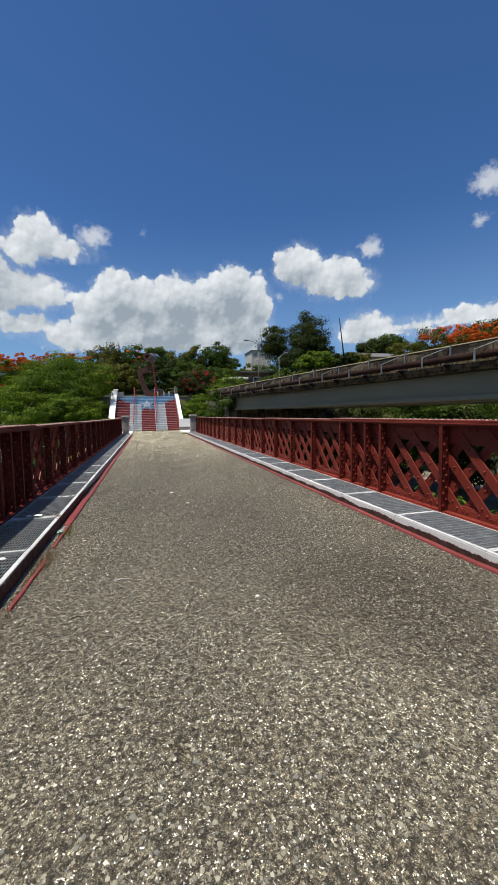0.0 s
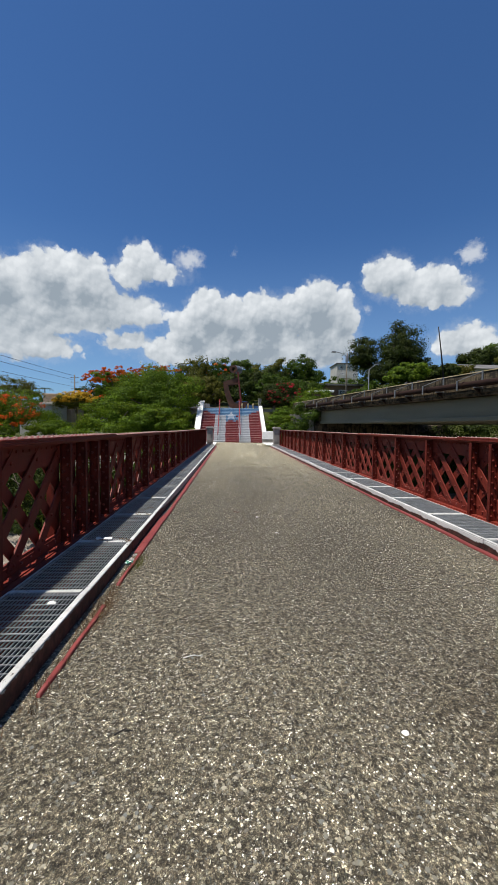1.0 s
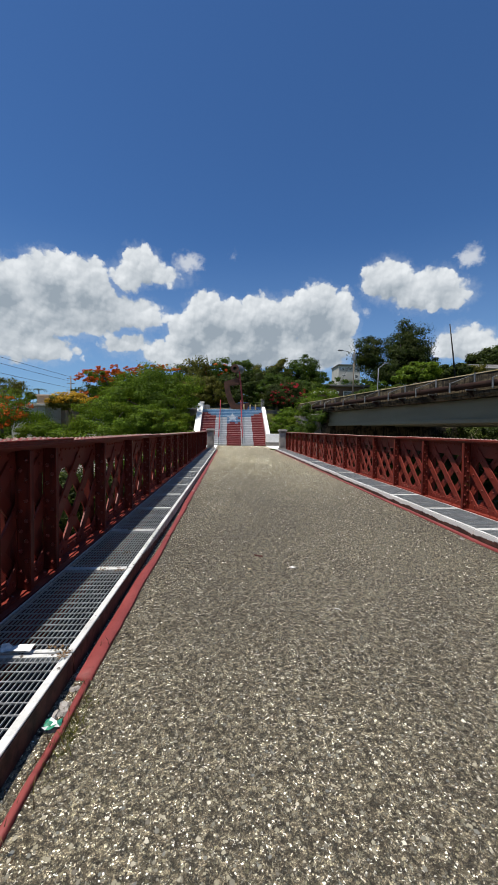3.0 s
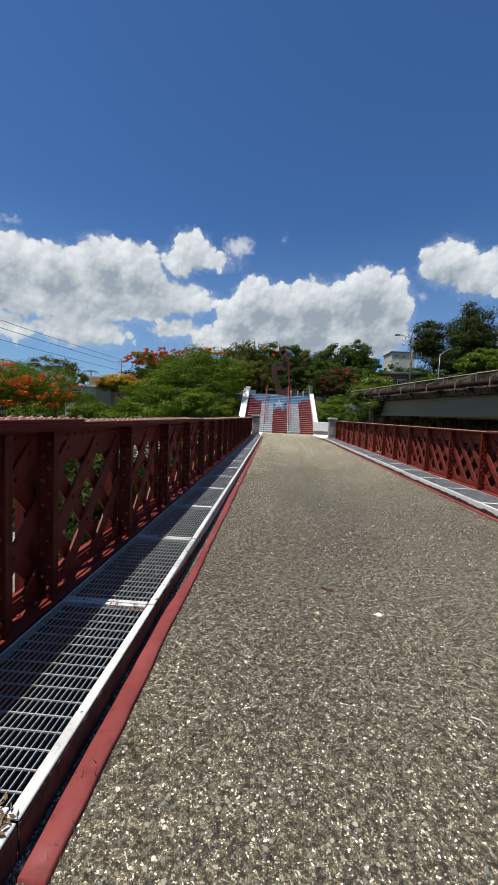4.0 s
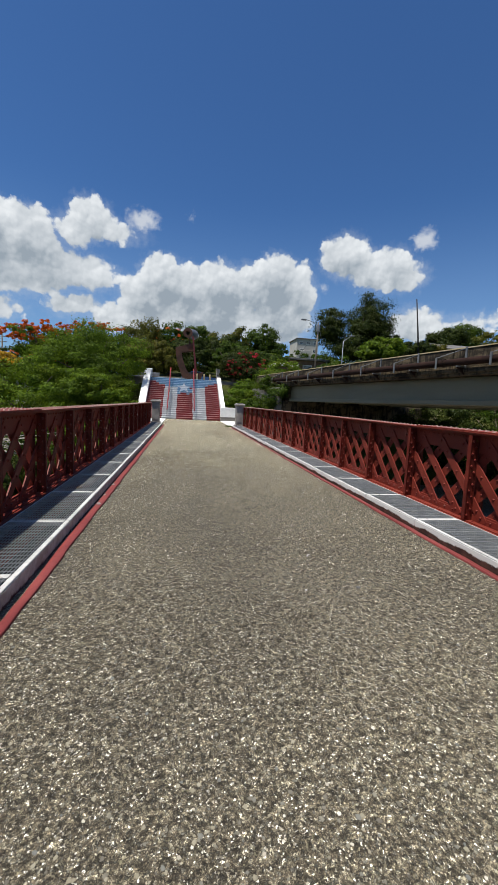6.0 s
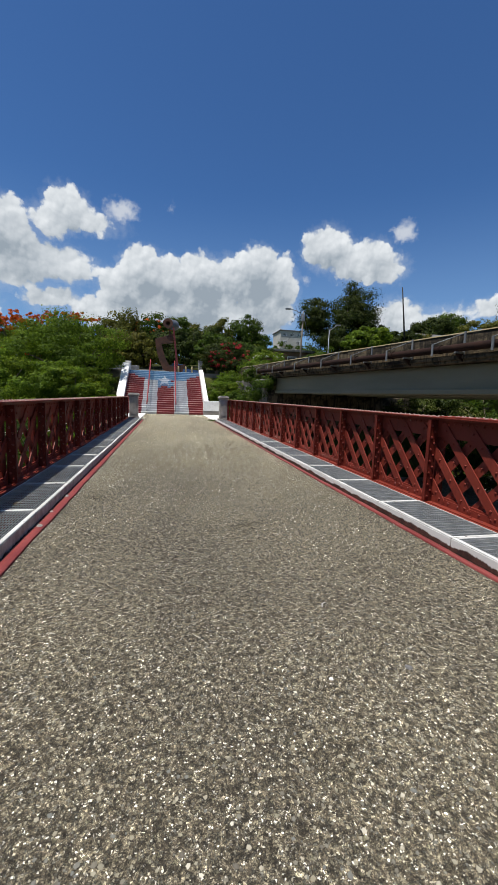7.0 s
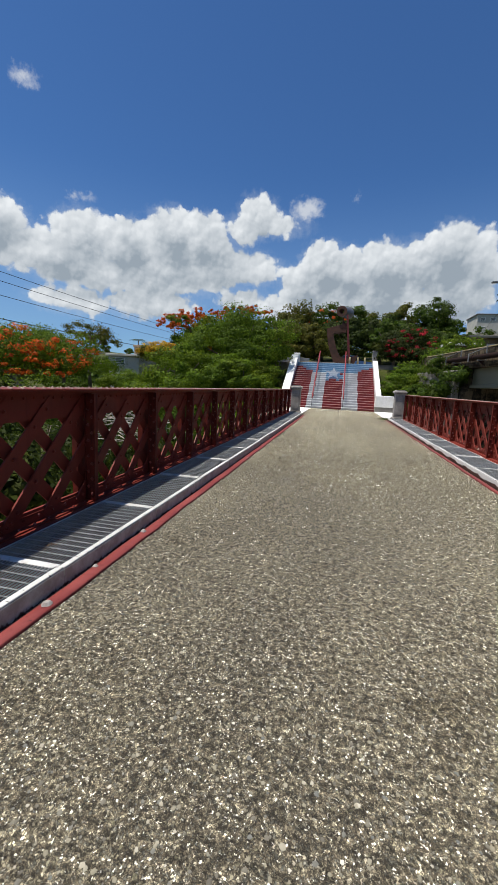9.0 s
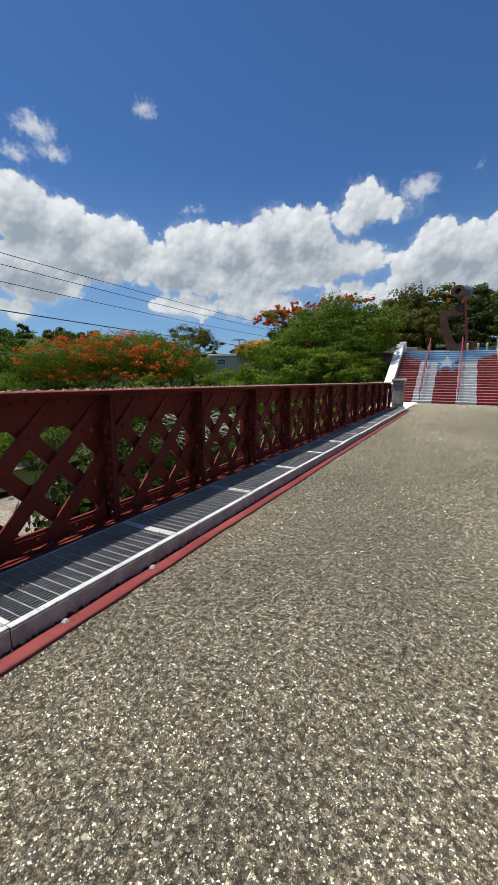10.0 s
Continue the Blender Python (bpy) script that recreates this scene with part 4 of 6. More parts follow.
b = boxed((-0.17, 0.17, -0.17, 0.17, 0, 1.05), (-0.2, 0.2, -0.2, 0.2, 1.051, 1.12), bevel=0.015)
o = slab("newel", b, M_PILLAR, "grey rendered newel post at the head of the stairs", "pillar")
o.location = (4.28, SYT + 0.45, PLAZA)
o = slab("newel", boxed((-0.22, 0.22, -0.22, 0.22, 0, 0.72), (-0.26, 0.26, -0.26, 0.26, 0.721, 0.80), bevel=0.03), M_WHITE,
         "white newel block heading the stair wall", "pillar")
o.location = (-1.98, SYT + 0.58, PLAZA)
blk = thing("end_block", "white painted block on a grey base, beside the stairs", "wall", (0, 0, 0), kind="structure")
part("base", boxed((4.03, 5.22, 37.5, 38.24, -0.4, 0.33), bevel=0.01), M_CONC, blk)
part("body", boxed((4.03, 5.22, 37.48, 38.24, 0.331, 1.06), bevel=0.02), M_WHITE, blk)


def stair_rail(x, label):
    r = thing("handrail", label, "handrail", (x, SY, 0), "stair handrails")
    slope = PLAZA / (STEPS * TREAD)

    def zat(y):
        return max(0.0, min(PLAZA, slope * y + RISE * 0.5))
    y_end = STEPS * TREAD + 0.25
    b = bmesh.new()
    tube(b, [(0, -0.1, 0.72), (0, 0.05, 0.92), (0, y_end - 0.25, zat(y_end) + 0.95), (0, y_end, zat(y_end) + 0.85)], 0.04, 8)
    part("top_rail", b, M_STEP_RED, r, smooth=True)
    b = bmesh.new()
    tube(b, [(0, 0.05, 0.5), (0, y_end - 0.25, zat(y_end) + 0.52)], 0.02, 8)
    part("lower_rail", b, M_STEEL, r, smooth=True)
    for k in range(6):
        y = 0.06 + k * (y_end - 0.3) / 5
        i = min(int(y / TREAD), STEPS - 1)
        foot = (i + 1) * RISE if y < STEPS * TREAD else PLAZA
        b = bmesh.new()
        tube(b, [(0, y, foot), (0, y, slope * y + 0.93)], 0.026, 8)
        part("post", b, M_STEP_RED if k else M_STEEL, r, smooth=True)
    return r


stair_rail(-0.06, "red and grey tubular stair handrail with posts")
stair_rail(2.0, "red and grey tubular stair handrail with posts")

# plaza above the stairs
slab("plaza", boxed((-6, 9.0, SYT + 0.03, 56, 2.6, PLAZA)), M_CONC, "pale concrete plaza at the head of the stairs", "pavement")
kerb = boxed((-3.0, 1.2, 46.1, 46.3, PLAZA, PLAZA + 0.22), bevel=0.02)
slab("low_wall", kerb, M_CONC, "low stained concrete wall across the plaza", "wall")
for x in (2.35, 3.0, 3.55):
    bl = bmesh.new()
    tube(bl, [(0, 0, 0), (0, 0, 0.52), (0, 0, 0.58)], [0.075, 0.075, 0.05], 10)
    o = slab("bollard", bl, M_YELLOW, "short yellow painted bollard on the plaza edge", "bollard", "", True)
    o["group"] = "plaza bollards"
    o.location = (x, SYT + 0.6, PLAZA)


# ---- sculpture of rusted plate ----
def sculpture():
    b = bmesh.new()
    outer = [(0.04, 6.68), (0.06, 6.2), (0.17, 5.55), (0.32, 5.0), (0.52, 4.5), (0.70, 4.0), (0.88, 3.45)]
    inner = [(1.40, 4.25), (1.14, 4.6), (0.97, 5.0), (0.83, 5.4), (0.70, 5.85), (0.62, 6.28)]
    for s in range(len(outer) - 1):
        k = len(inner) - 1 - s
        if k < 1:
            break
        prism(b, (outer[s], outer[s + 1], inner[k - 1], inner[k]), "y", -0.45, 0.45)
    prism(b, ((0.88, 3.43), (2.50, 3.43), (2.85, 4.45), (2.40, 4.32), (1.95, 4.12), (1.40, 4.25), (0.70, 4.0)), "y", -0.45, 0.45)
    prism(b, ((0.04, 6.68), (0.62, 6.285), (1.70, 6.45), (1.74, 7.22), (1.05, 6.98)), "y", -0.45, 0.45)
    prism(b, ((1.30, 7.12), (1.46, 7.17), (1.42, 7.75), (1.30, 7.75)), "y", -0.1, 0.1)
    # drum: a short wide tube with a flared grey end
    for i in range(20):
        a0, a1 = 2 * math.pi * i / 20, 2 * math.pi * (i + 1) / 20

        def ring(r, y, a, x=1.18):
            return (x + r * math.cos(a), y, 8.12 + r * math.sin(a))
        for q, m in (((ring(0.46, -0.6, a0), ring(0.46, -0.6, a1), ring(0.22, -0.6, a1), ring(0.22, -0.6, a0)), 0),
                     ((ring(0.46, -0.6, a0), ring(0.50, 0.3, a0, 1.75), ring(0.50, 0.3, a1, 1.75), ring(0.46, -0.6, a1)), 2),
                     ((ring(0.22, -0.6, a0), ring(0.22, -0.6, a1), ring(0.18, 0.1, a1, 1.45), ring(0.18, 0.1, a0, 1.45)), 0),
                     ((ring(0.50, 0.3, a0, 1.75), ring(0.18, 0.1, a0, 1.45), ring(0.18, 0.1, a1, 1.45), ring(0.50, 0.3, a1, 1.75)), 2)):
            b.faces.new([b.verts.new(p) for p in q]).material_index = m
    # mast
    for f in prism(b, ((1.62, 7.80), (1.76, 7.84), (2.22, 4.0), (2.04, 3.9)), "y", -0.62, -0.38):
        f.material_index = 1
    bmesh.ops.recalc_face_normals(b, faces=b.faces[:])
    o = slab("sculpture", b, [M_RUST, M_MAST, M_STEEL], "tall abstract sculpture of rusted steel plates with a red mast", "sculpture", "")
    o.location = (0.2, 47.5, -0.05)


sculpture()

# ---- the road bridge beside ----
BS = 0.19
RB = Matrix.Translation((8.75, 35.0, 0)) @ Matrix.Rotation(math.atan(BS), 4, "Z")
road = thing("road_bridge", "grey concrete road bridge with a stained parapet", "bridge", kind="structure")
road.matrix_basis = RB
LEN = 62
for x in (0.25, 3.3, 6.4, 9.4):
    part("beam", boxed((x, x + 0.45, -LEN, 0.4, 1.80, 2.86), (x - 0.12, x + 0.57, -LEN, 0.4, 1.78, 1.98), bevel=0.02), M_BEAM, road)
part("deck", boxed((-0.15, 10.4, -LEN, 6.0, 2.87, 3.14), (-0.24, -0.151, -LEN, 6.0, 2.98, 3.13), bevel=0.02), M_CONC_DARK, road)
par = bmesh.new()
k = -LEN
prng = random.Random(11)
while k < 6:
    box(par, -0.10 + prng.uniform(-0.01, 0.01), 0.16, k, k + 2.98, 3.1405, 3.86 + prng.uniform(-0.015, 0.015), bevel=0.02)
    k += 3
part("parapet", par, M_CONC_DARK, road, "dark moss-stained concrete parapet")
part("parapet", boxed((10.1, 10.36, -LEN, 6.0, 3.1405, 3.86), bevel=0.02), M_CONC_DARK, road)
part("parapet_stripe", boxed((-0.125, 0.12, -LEN, 6.0, 3.879, 3.915)), M_YELLOW, road, "pale yellow stripe along the parapet top")
part("asphalt", boxed((0.2, 10.05, -LEN, 6.0, 3.1405, 3.16)), M_ROOF, road)
BR_Y = [38.6, 36.2, 33.65, 30.65, 27.8, 25.3, 22.95, 20.65, 18.4, 16.2, 14.0, 11.8, 9.6, 7.4, 5.2]
pipe_bm = bmesh.new()
tube(pipe_bm, [(-0.36, 4.5, 3.36), (-0.36, -LEN, 3.36)], 0.135, 16)
pipe = slab("water_pipe", pipe_bm, M_PIPE, "long brown rusty pipe slung along the bridge parapet", "pipe", "", True)
pipe.matrix_basis = RB
for y in BR_Y:
    u = (y - 35.0) / math.cos(math.atan(BS))
    br = thing("pipe_bracket", "galvanised bracket holding the pipe to the parapet", "bracket", group="pipe brackets")
    br.matrix_basis = RB @ pose(0, u, 0)
    part("post", boxed((-0.155, -0.105, -0.04, 0.04, 3.12, 3.93), bevel=0.006), M_STEEL, br)
    part("arm", boxed((-0.56, -0.157, -0.035, 0.035, 3.16, 3.215)), M_STEEL, br)
    part("strap", boxed((-0.53, -0.49, 0.96, 1.04, 3.14, 3.58), bevel=0.005), M_STEEL, br)
    st = bmesh.new()
    tube(st, [(-0.51, 1.0, 3.56), (-0.13, 0.0, 3.88)], 0.018, 6)
    part("stay", st, M_STEEL, br)
    cl = bmesh.new()
    tube(cl, [(-0.36, 0.72, 3.36), (-0.36, 0.80, 3.36)], 0.158, 16)
    kn = bmesh.new()
    prism(kn, ((-0.157, 2.90), (-0.157, 3.155), (-0.54, 3.155)), "y", -0.025, 0.025)
    bmesh.ops.recalc_face_normals(kn, faces=kn.faces[:])
    part("knee", kn, M_PIPE, br)
    part("collar", cl, M_PIPE, br)
ab = thing("abutment", "stained concrete bridge abutment overgrown with vines", "abutment", kind="structure")
ab.matrix_basis = RB
part("face_wall", boxed((-0.3, 13.5, 0.41, 1.6, -5, 1.775), bevel=0.03), M_CONC_DARK, ab)
part("seat_wall", boxed((-0.1, 13.4, 0.45, 1.6, 1.776, 2.865)), M_CONC_DARK, ab)
part("wing_wall", boxed((-0.7, -0.31, 0.6, 6.0, -5, 2.75), bevel=0.04), M_CONC, ab)
ab2 = thing("abutment", "plain concrete abutment carrying the old bridge end", "abutment", kind="structure")
part("face_wall", boxed((-2.55, 5.55, 31.1, 36.5, -5.2, -0.41)), M_CONC, ab2)
ab3 = thing("abutment", "plain concrete abutment behind the walkway start", "abutment", kind="structure")
part("face_wall", boxed((-2.9, 6.5, Y0 - 5.0, Y0 - 4.02, -5.2, -0.02)), M_CONC, ab3)
part("face_wall", boxed((8.5, 32, -24, -22, -5.2, 2.5)), M_CONC, ab3)


# ---- trees and shrubs ----
def leaf_mesh(name, blobs, n, size, material, seed, clump=0.42, per=60, up=0.5, shell=0.55):
    """Leaves gathered in many small clumps through the blobs (x, y, z, rx, ry, rz)."""
    r = np.random.default_rng(seed)
    B = np.array(blobs, float)
    vol = (B[:, 3] * B[:, 4] * B[:, 5]) ** 0.75
    k = max(4, n // per)
    pick = r.choice(len(B), k, p=vol / vol.sum())
    d = r.normal(size=(k, 3))
    d /= np.linalg.norm(d, axis=1)[:, None]
    d[:, 2] = np.where(d[:, 2] < -0.3, d[:, 2] * 0.5, d[:, 2])
    rad = shell + (1 - shell) * r.random(k) ** 0.7
    rad *= r.choice([0.8, 1.0, 1.0, 1.12], k)
    c = B[pick, :3] + d * B[pick, 3:] * rad[:, None]
    spread = clump * 0.72 * np.clip(B[pick, 3:].mean(axis=1) / 2.0, 0.5, 1.6) * r.uniform(0.55, 1.3, k)
    own = r.integers(0, k, n)
    p = c[own] + np.clip(r.normal(size=(n, 3)), -1.5, 1.5) * spread[own][:, None] * np.array([1.15, 1.15, 0.6])
    nrm = r.normal(size=(n, 3)) * 0.38 + d[own] * 0.5 + 0.75 * (p - c[own]) / spread[own][:, None] + np.array([0, 0, up * 0.6])
    nrm /= np.linalg.norm(nrm, axis=1)[:, None]
    a = np.cross(nrm, r.normal(size=(n, 3)))
    a /= np.linalg.norm(a, axis=1)[:, None]
    b = np.cross(nrm, a)
    s = size * r.uniform(0.55, 1.25, n)[:, None]
    droop = nrm * s * -0.18
    v = np.stack([p - a * s + droop, p + b * s * 0.45, p + a * s + droop, p - b * s * 0.45], axis=1).reshape(-1, 3)
    me = bpy.data.meshes.new(name)
    me.vertices.add(4 * n)
    me.vertices.foreach_set("co", v.astype(np.float32).ravel())
    me.loops.add(4 * n)
    me.loops.foreach_set("vertex_index", np.arange(4 * n, dtype=np.int32))
    me.polygons.add(n)
    me.polygons.foreach_set("loop_start", np.arange(0, 4 * n, 4, dtype=np.int32))
    me.polygons.foreach_set("loop_total", np.full(n, 4, dtype=np.int32))
    me.update(calc_edges=True)
    me.materials.append(material)
    return me


def tree(name, label, x, y, blobs, n, size, material, seed, trunk=0.16, flowers=None, group="", category="tree", bark=None, clump=0.42, shell=0.55, per=100):
    """A tapered, branching trunk and a crown of leaf clumps; blobs are relative to (x, y) in plan, with true heights."""
    z = ground_z(x, y) - 0.15
    t = thing(name, label, category, (x, y, z), group)
    r = random.Random(seed)
    rel = [(bx, by, bz - z, rx, ry, rz) for bx, by, bz, rx, ry, rz in blobs]
    b = bmesh.new()
    low = min(q[2] - q[5] * 0.4 for q in rel)
    fork = max(0.4, low)
    mid = Vector((rel[0][0] * 0.25, rel[0][1] * 0.25, fork))
    tube(b, [(0, 0, 0), mid * 0.5 + Vector((r.uniform(-0.1, 0.1), 0, 0)), mid], [trunk * 1.3, trunk, trunk * 0.8], 8)
    for q in rel:
        c = Vector(q[:3])
        for _ in range(4):
            e = c + Vector((r.uniform(-0.75, 0.75) * q[3], r.uniform(-0.75, 0.75) * q[4], r.uniform(-0.1, 0.75) * q[5]))
            h = mid + (e - mid) * 0.5 + Vector((r.uniform(-0.3, 0.3), r.uniform(-0.3, 0.3), r.uniform(0, 0.35)))
            tube(b, [mid * r.uniform(0.75, 1.0), h, e], [trunk * 0.55, trunk * 0.33, 0.018], 6)
    part("trunk", b, bark or M_BARK, t, smooth=True)
    share("crown", leaf_mesh("crown", rel, int(n * 1.3), size * 0.8, material, seed, clump, per, shell=shell), t)
    if flowers:
        fm, fn, fs, fb = flowers
        rel = [(bx, by, bz - z, rx, ry, rz) for bx, by, bz, rx, ry, rz in fb]
        share("blossom", leaf_mesh("blossom", rel, fn, fs * 0.8, fm, seed + 50, 0.20, 26, 0.8, 0.72), t, None, "clusters of bright blossom")
    return t


F_LABEL = "flame tree with feathery green leaves and orange-red blossom"
tree("flame_tree", F_LABEL, -10.8, 44.5, [(-1.2, 0, 5.3, 1.6, 1.6, 0.7), (1.4, 0, 5.2, 2.4, 2.0, 1.2), (4.2, -0.5, 5.6, 2.4, 2.0, 1.2), (-0.8, 0, 6.6, 1.8, 1.5, 0.5)], 20000, 0.105, M_LEAF_LIGHT, 1,
     0.17, (M_FLOWER, 5600, 0.13, [(-1.9, 0, 6.5, 1.9, 1.6, 1.0), (-0.3, 0, 7.2, 1.5, 1.4, 0.6), (1.6, 0, 6.9, 1.6, 1.4, 0.6), (3.4, -0.6, 7.45, 1.6, 1.4, 0.4), (5.6, -1.6, 7.35, 1.4, 1.2, 0.35), (2.4, -0.8, 7.3, 1.2, 1.0, 0.4)]), "flame trees", clump=0.5, shell=0.7, per=180)
tree("flame_tree", F_LABEL, -20.5, 34.5, [(0, 0, 2.8, 4.2, 3.0, 1.7), (4.2, 1, 2.4, 3.0, 2.6, 1.5), (-6, -1, 2.4, 4.6, 3.0, 1.6), (-1, 2, 3.7, 3.2, 2.5, 1.0)], 46000, 0.105, M_LEAF_LIGHT, 2,
     0.25, (M_FLOWER, 8200, 0.13, [(2.5, -1.6, 1.6, 3.6, 1.6, 0.5), (-5, -1.8, 1.4, 4.0, 1.8, 0.5), (0, -1.2, 3.0, 4.0, 2.6, 1.6), (4.2, -0.6, 2.5, 2.6, 2.2, 1.4), (-6, -1.6, 2.7, 4.2, 2.6, 1.5), (-3, -1, 3.9, 3.2, 2.4, 0.8)]), "flame trees", bark=M_PALE_BARK, clump=0.62, shell=0.55, per=260)
tree("flame_tree", F_LABEL, 36.0, 42.0, [(0, 0, 9.6, 4.5, 3.0, 1.7), (-4.5, 0, 8.5, 2.6, 2.2, 1.0), (6, 1, 10.2, 4, 3, 1.6)], 8000, 0.17, M_LEAF_OLIVE, 3,
     0.22, (M_FLOWER, 4200, 0.18, [(1, -1, 10.3, 4.0, 2.6, 1.3), (6, -0.5, 10.8, 3.6, 2.6, 1.3)]), "flame trees")
G_LABEL = "broad leafy green tree on the river bank"
tree("bank_tree", G_LABEL, -6.0, 42.5, [(-0.3, 0, 5.3, 2.9, 2.4, 2.0), (2.2, 0, 4.6, 2.0, 2.0, 2.0), (-2.4, -0.8, 3.6, 2.8, 2.2, 2.2), (0.5, -1, 3.2, 2.4, 2, 2)], 30000, 0.12, M_LEAF_LIGHT, 4, 0.2, None, "bank trees", clump=0.6, shell=0.75, per=260)
tree("bank_tree", G_LABEL, -10.5, 38.5, [(0, 0, 1.9, 2.2, 2.0, 2.1), (3.0, -0.5, 1.6, 2.4, 2.0, 1.9), (-2.6, 0.5, 0.2, 2.0, 1.8, 1.3)], 20000, 0.13, M_LEAF_LIGHT, 5, 0.15, None, "bank trees", clump=0.55, shell=0.75, per=200)
tree("bank_tree", G_LABEL, -5.0, 36.8, [(0, 0, 1.7, 1.9, 1.6, 1.5), (1.2, 0.6, 0.8, 1.5, 1.5, 1.5)], 12000, 0.13, M_LEAF_LIGHT, 6, 0.1, None, "bank trees")
tree("shrub", "bright green shrub against the white stair wall", -3.7, 40.3, [(0, 0, 2.0, 1.0, 1.3, 1.2), (-0.5, -1.0, 1.0, 1.0, 1.0, 1.1)], 7000, 0.10, M_LEAF_LIGHT, 7, 0.06, None, "", "shrub")
tree("pod_tree", "sparse tree hung with dark seed pods", -22.8, 46, [(0, 0, 5.6, 2.6, 2.0, 1.3), (1.6, 0, 4.8, 1.6, 1.5, 1.2)], 3600, 0.12, M_LEAF_OLIVE, 8, 0.16)
tree("yellow_tree", "tree covered in yellow blossom", -19.4, 55, [(0, 0, 4.4, 2.8, 2.0, 1.3)], 6000, 0.16, M_LEAF_OLIVE, 9, 0.15,
     (M_FLOWER_YEL, 4200, 0.16, [(0, -0.5, 4.9, 2.7, 1.8, 1.0)]))
tree("bank_tree", G_LABEL, -29, 50, [(0, 0, 2.6, 3.0, 3, 1.8), (-6, 0, 2.6, 3.6, 3, 1.8)], 12000, 0.18, M_LEAF_MID, 10, 0.18, None, "bank trees")
tree("bank_tree", G_LABEL, -42, 40, [(0, 0, 2.2, 5, 4, 1.8), (-9, -3, 2.0, 5, 4, 1.8), (9, 2, 1.8, 4, 3, 1.6)], 16000, 0.24, M_LEAF_MID, 11, 0.2, None, "bank trees")

# shrubs low on the river bank
S_LABEL = "dense tangled green shrub on the river bank"
bank_rng = random.Random(21)
for i, (x, y, zt, rx, mat) in enumerate(((-10.4, 23.8, -0.3, 2.2, 1), (-12.6, 26.0, -0.2, 2.3, 0), (-8.0, 22.0, -0.5, 1.9, 1), (-5.0, 24.2, -0.6, 1.8, 1), (-4.6, 17.6, -0.1, 1.25, 1), (-13.5, 29.0, -0.2, 2.4, 0), (-21.0, 32.0, 0.9, 3.0, 1), (-27.5, 31.5, 0.9, 3.2, 0), (-16.0, 31.0, 0.8, 2.6, 2), (-36.0, 33.0, 1.2, 3.6, 2), (-21.5, 27.0, -2.3, 2.6, 2), (-18.0, 28.0, -1.8, 2.4, 0), (-25.5, 27.0, -2.0, 2.8, 2), (-18.0, 45.0, 1.75, 2.2, 2), (-8.8, 26, -1.2, 2.4, 1), (-5.6, 27.5, -0.9, 2.2, 0), (-3.2, 30.2, -0.5, 1.9, 2), (-7.2, 31.0, 0.3, 2.5, 0),
                                         (-10.8, 30.5, 0.0, 2.6, 1), (-4.8, 33.2, 0.8, 1.9, 2), (-14.8, 33.0, 0.0, 2.8, 0), (-8.6, 34.6, 1.2, 2.4, 2),
                                         (-12.4, 36.0, 0.3, 2.4, 0), (-18.0, 31.5, -0.6, 2.6, 2), (-24.0, 30.5, -0.2, 3.2, 0), (-31.0, 28.0, 0.2, 3.6, 1),
                                         (9.5, 10.5, -1.4, 2.2, 2), (12.0, 7.0, -1.2, 2.4, 0), (8.6, 5.0, -2.0, 1.8, 0))):
    mats = (M_LEAF_MID, M_LEAF_DARK, M_LEAF_LIGHT)
    g = ground_z(x, y)
    mid = (zt + g) / 2
    tree("shrub", S_LABEL, x, y, [(0, 0, mid + 0.3, rx, rx * 0.9, max(0.8, (zt - g) / 2)), (bank_rng.uniform(-1, 1), -0.9, g + 0.9, rx * 0.8, rx * 0.7, 0.9)],
         7500, 0.12, mats[mat], 30 + i, 0.07, None, "bank shrubs", "shrub", clump=0.5, per=160)

# the slope to the east of the stairs
tree("bougainvillea", "large shrub with dark leaves and crimson blossom", 6.8, 44.6, [(0, 0, 5.1, 2.1, 1.5, 1.4), (-1.2, 0, 4.6, 1.4, 1.3, 1.4), (0.5, -0.8, 4.2, 1.9, 1.1, 1.0)], 17000, 0.10, M_LEAF_DARK, 60,
     0.12, (M_FLOWER_RED, 2400, 0.085, [(-0.4, -1.1, 4.4, 1.9, 0.7, 1.2), (0.9, -0.9, 4.9, 1.2, 0.8, 1.1), (-0.6, -1.0, 4.9, 1.2, 0.7, 0.9), (0.2, -0.6, 5.9, 1.2, 0.8, 0.5)]), "", "shrub")
tree("shrub", "leafy yellow-green shrub on the slope", 6.8, 39.8, [(-1.0, 0, 1.6, 1.3, 1.0, 1.0), (0.6, 0, 1.8, 1.1, 1.0, 1.1), (-0.2, 1.4, 2.5, 1.5, 1.1, 0.9)], 16000, 0.09, M_LEAF_LIGHT, 61, 0.08, None, "", "shrub")
tree("shrub", "low green shrub by the bridge end", 6.6, 36.3, [(0, 0, 0.9, 1.1, 0.9, 1.0), (1.2, 0.5, 1.3, 1.0, 0.9, 1.2)], 10000, 0.09, M_LEAF_MID, 62, 0.06, None, "", "shrub")
tree("vine", "creeper climbing over the abutment wall", 8.3, 36.6, [(-0.35, 0, 1.9, 0.55, 1.8, 1.2), (-0.1, -1.2, 2.3, 0.45, 0.6, 0.7), (-0.5, 1.6, 3.0, 0.9, 1.4, 0.8)], 9000, 0.08, M_LEAF_MID, 63, 0.05, None, "", "vine")
tree("shrub", "tall green shrub above the road bridge end", 10.2, 43, [(0, 0, 4.6, 2.0, 1.4, 0.9), (-1.2, -1.5, 3.6, 1.5, 1.2, 1.0)], 11000, 0.11, M_LEAF_LIGHT, 64, 0.1, None, "", "shrub")

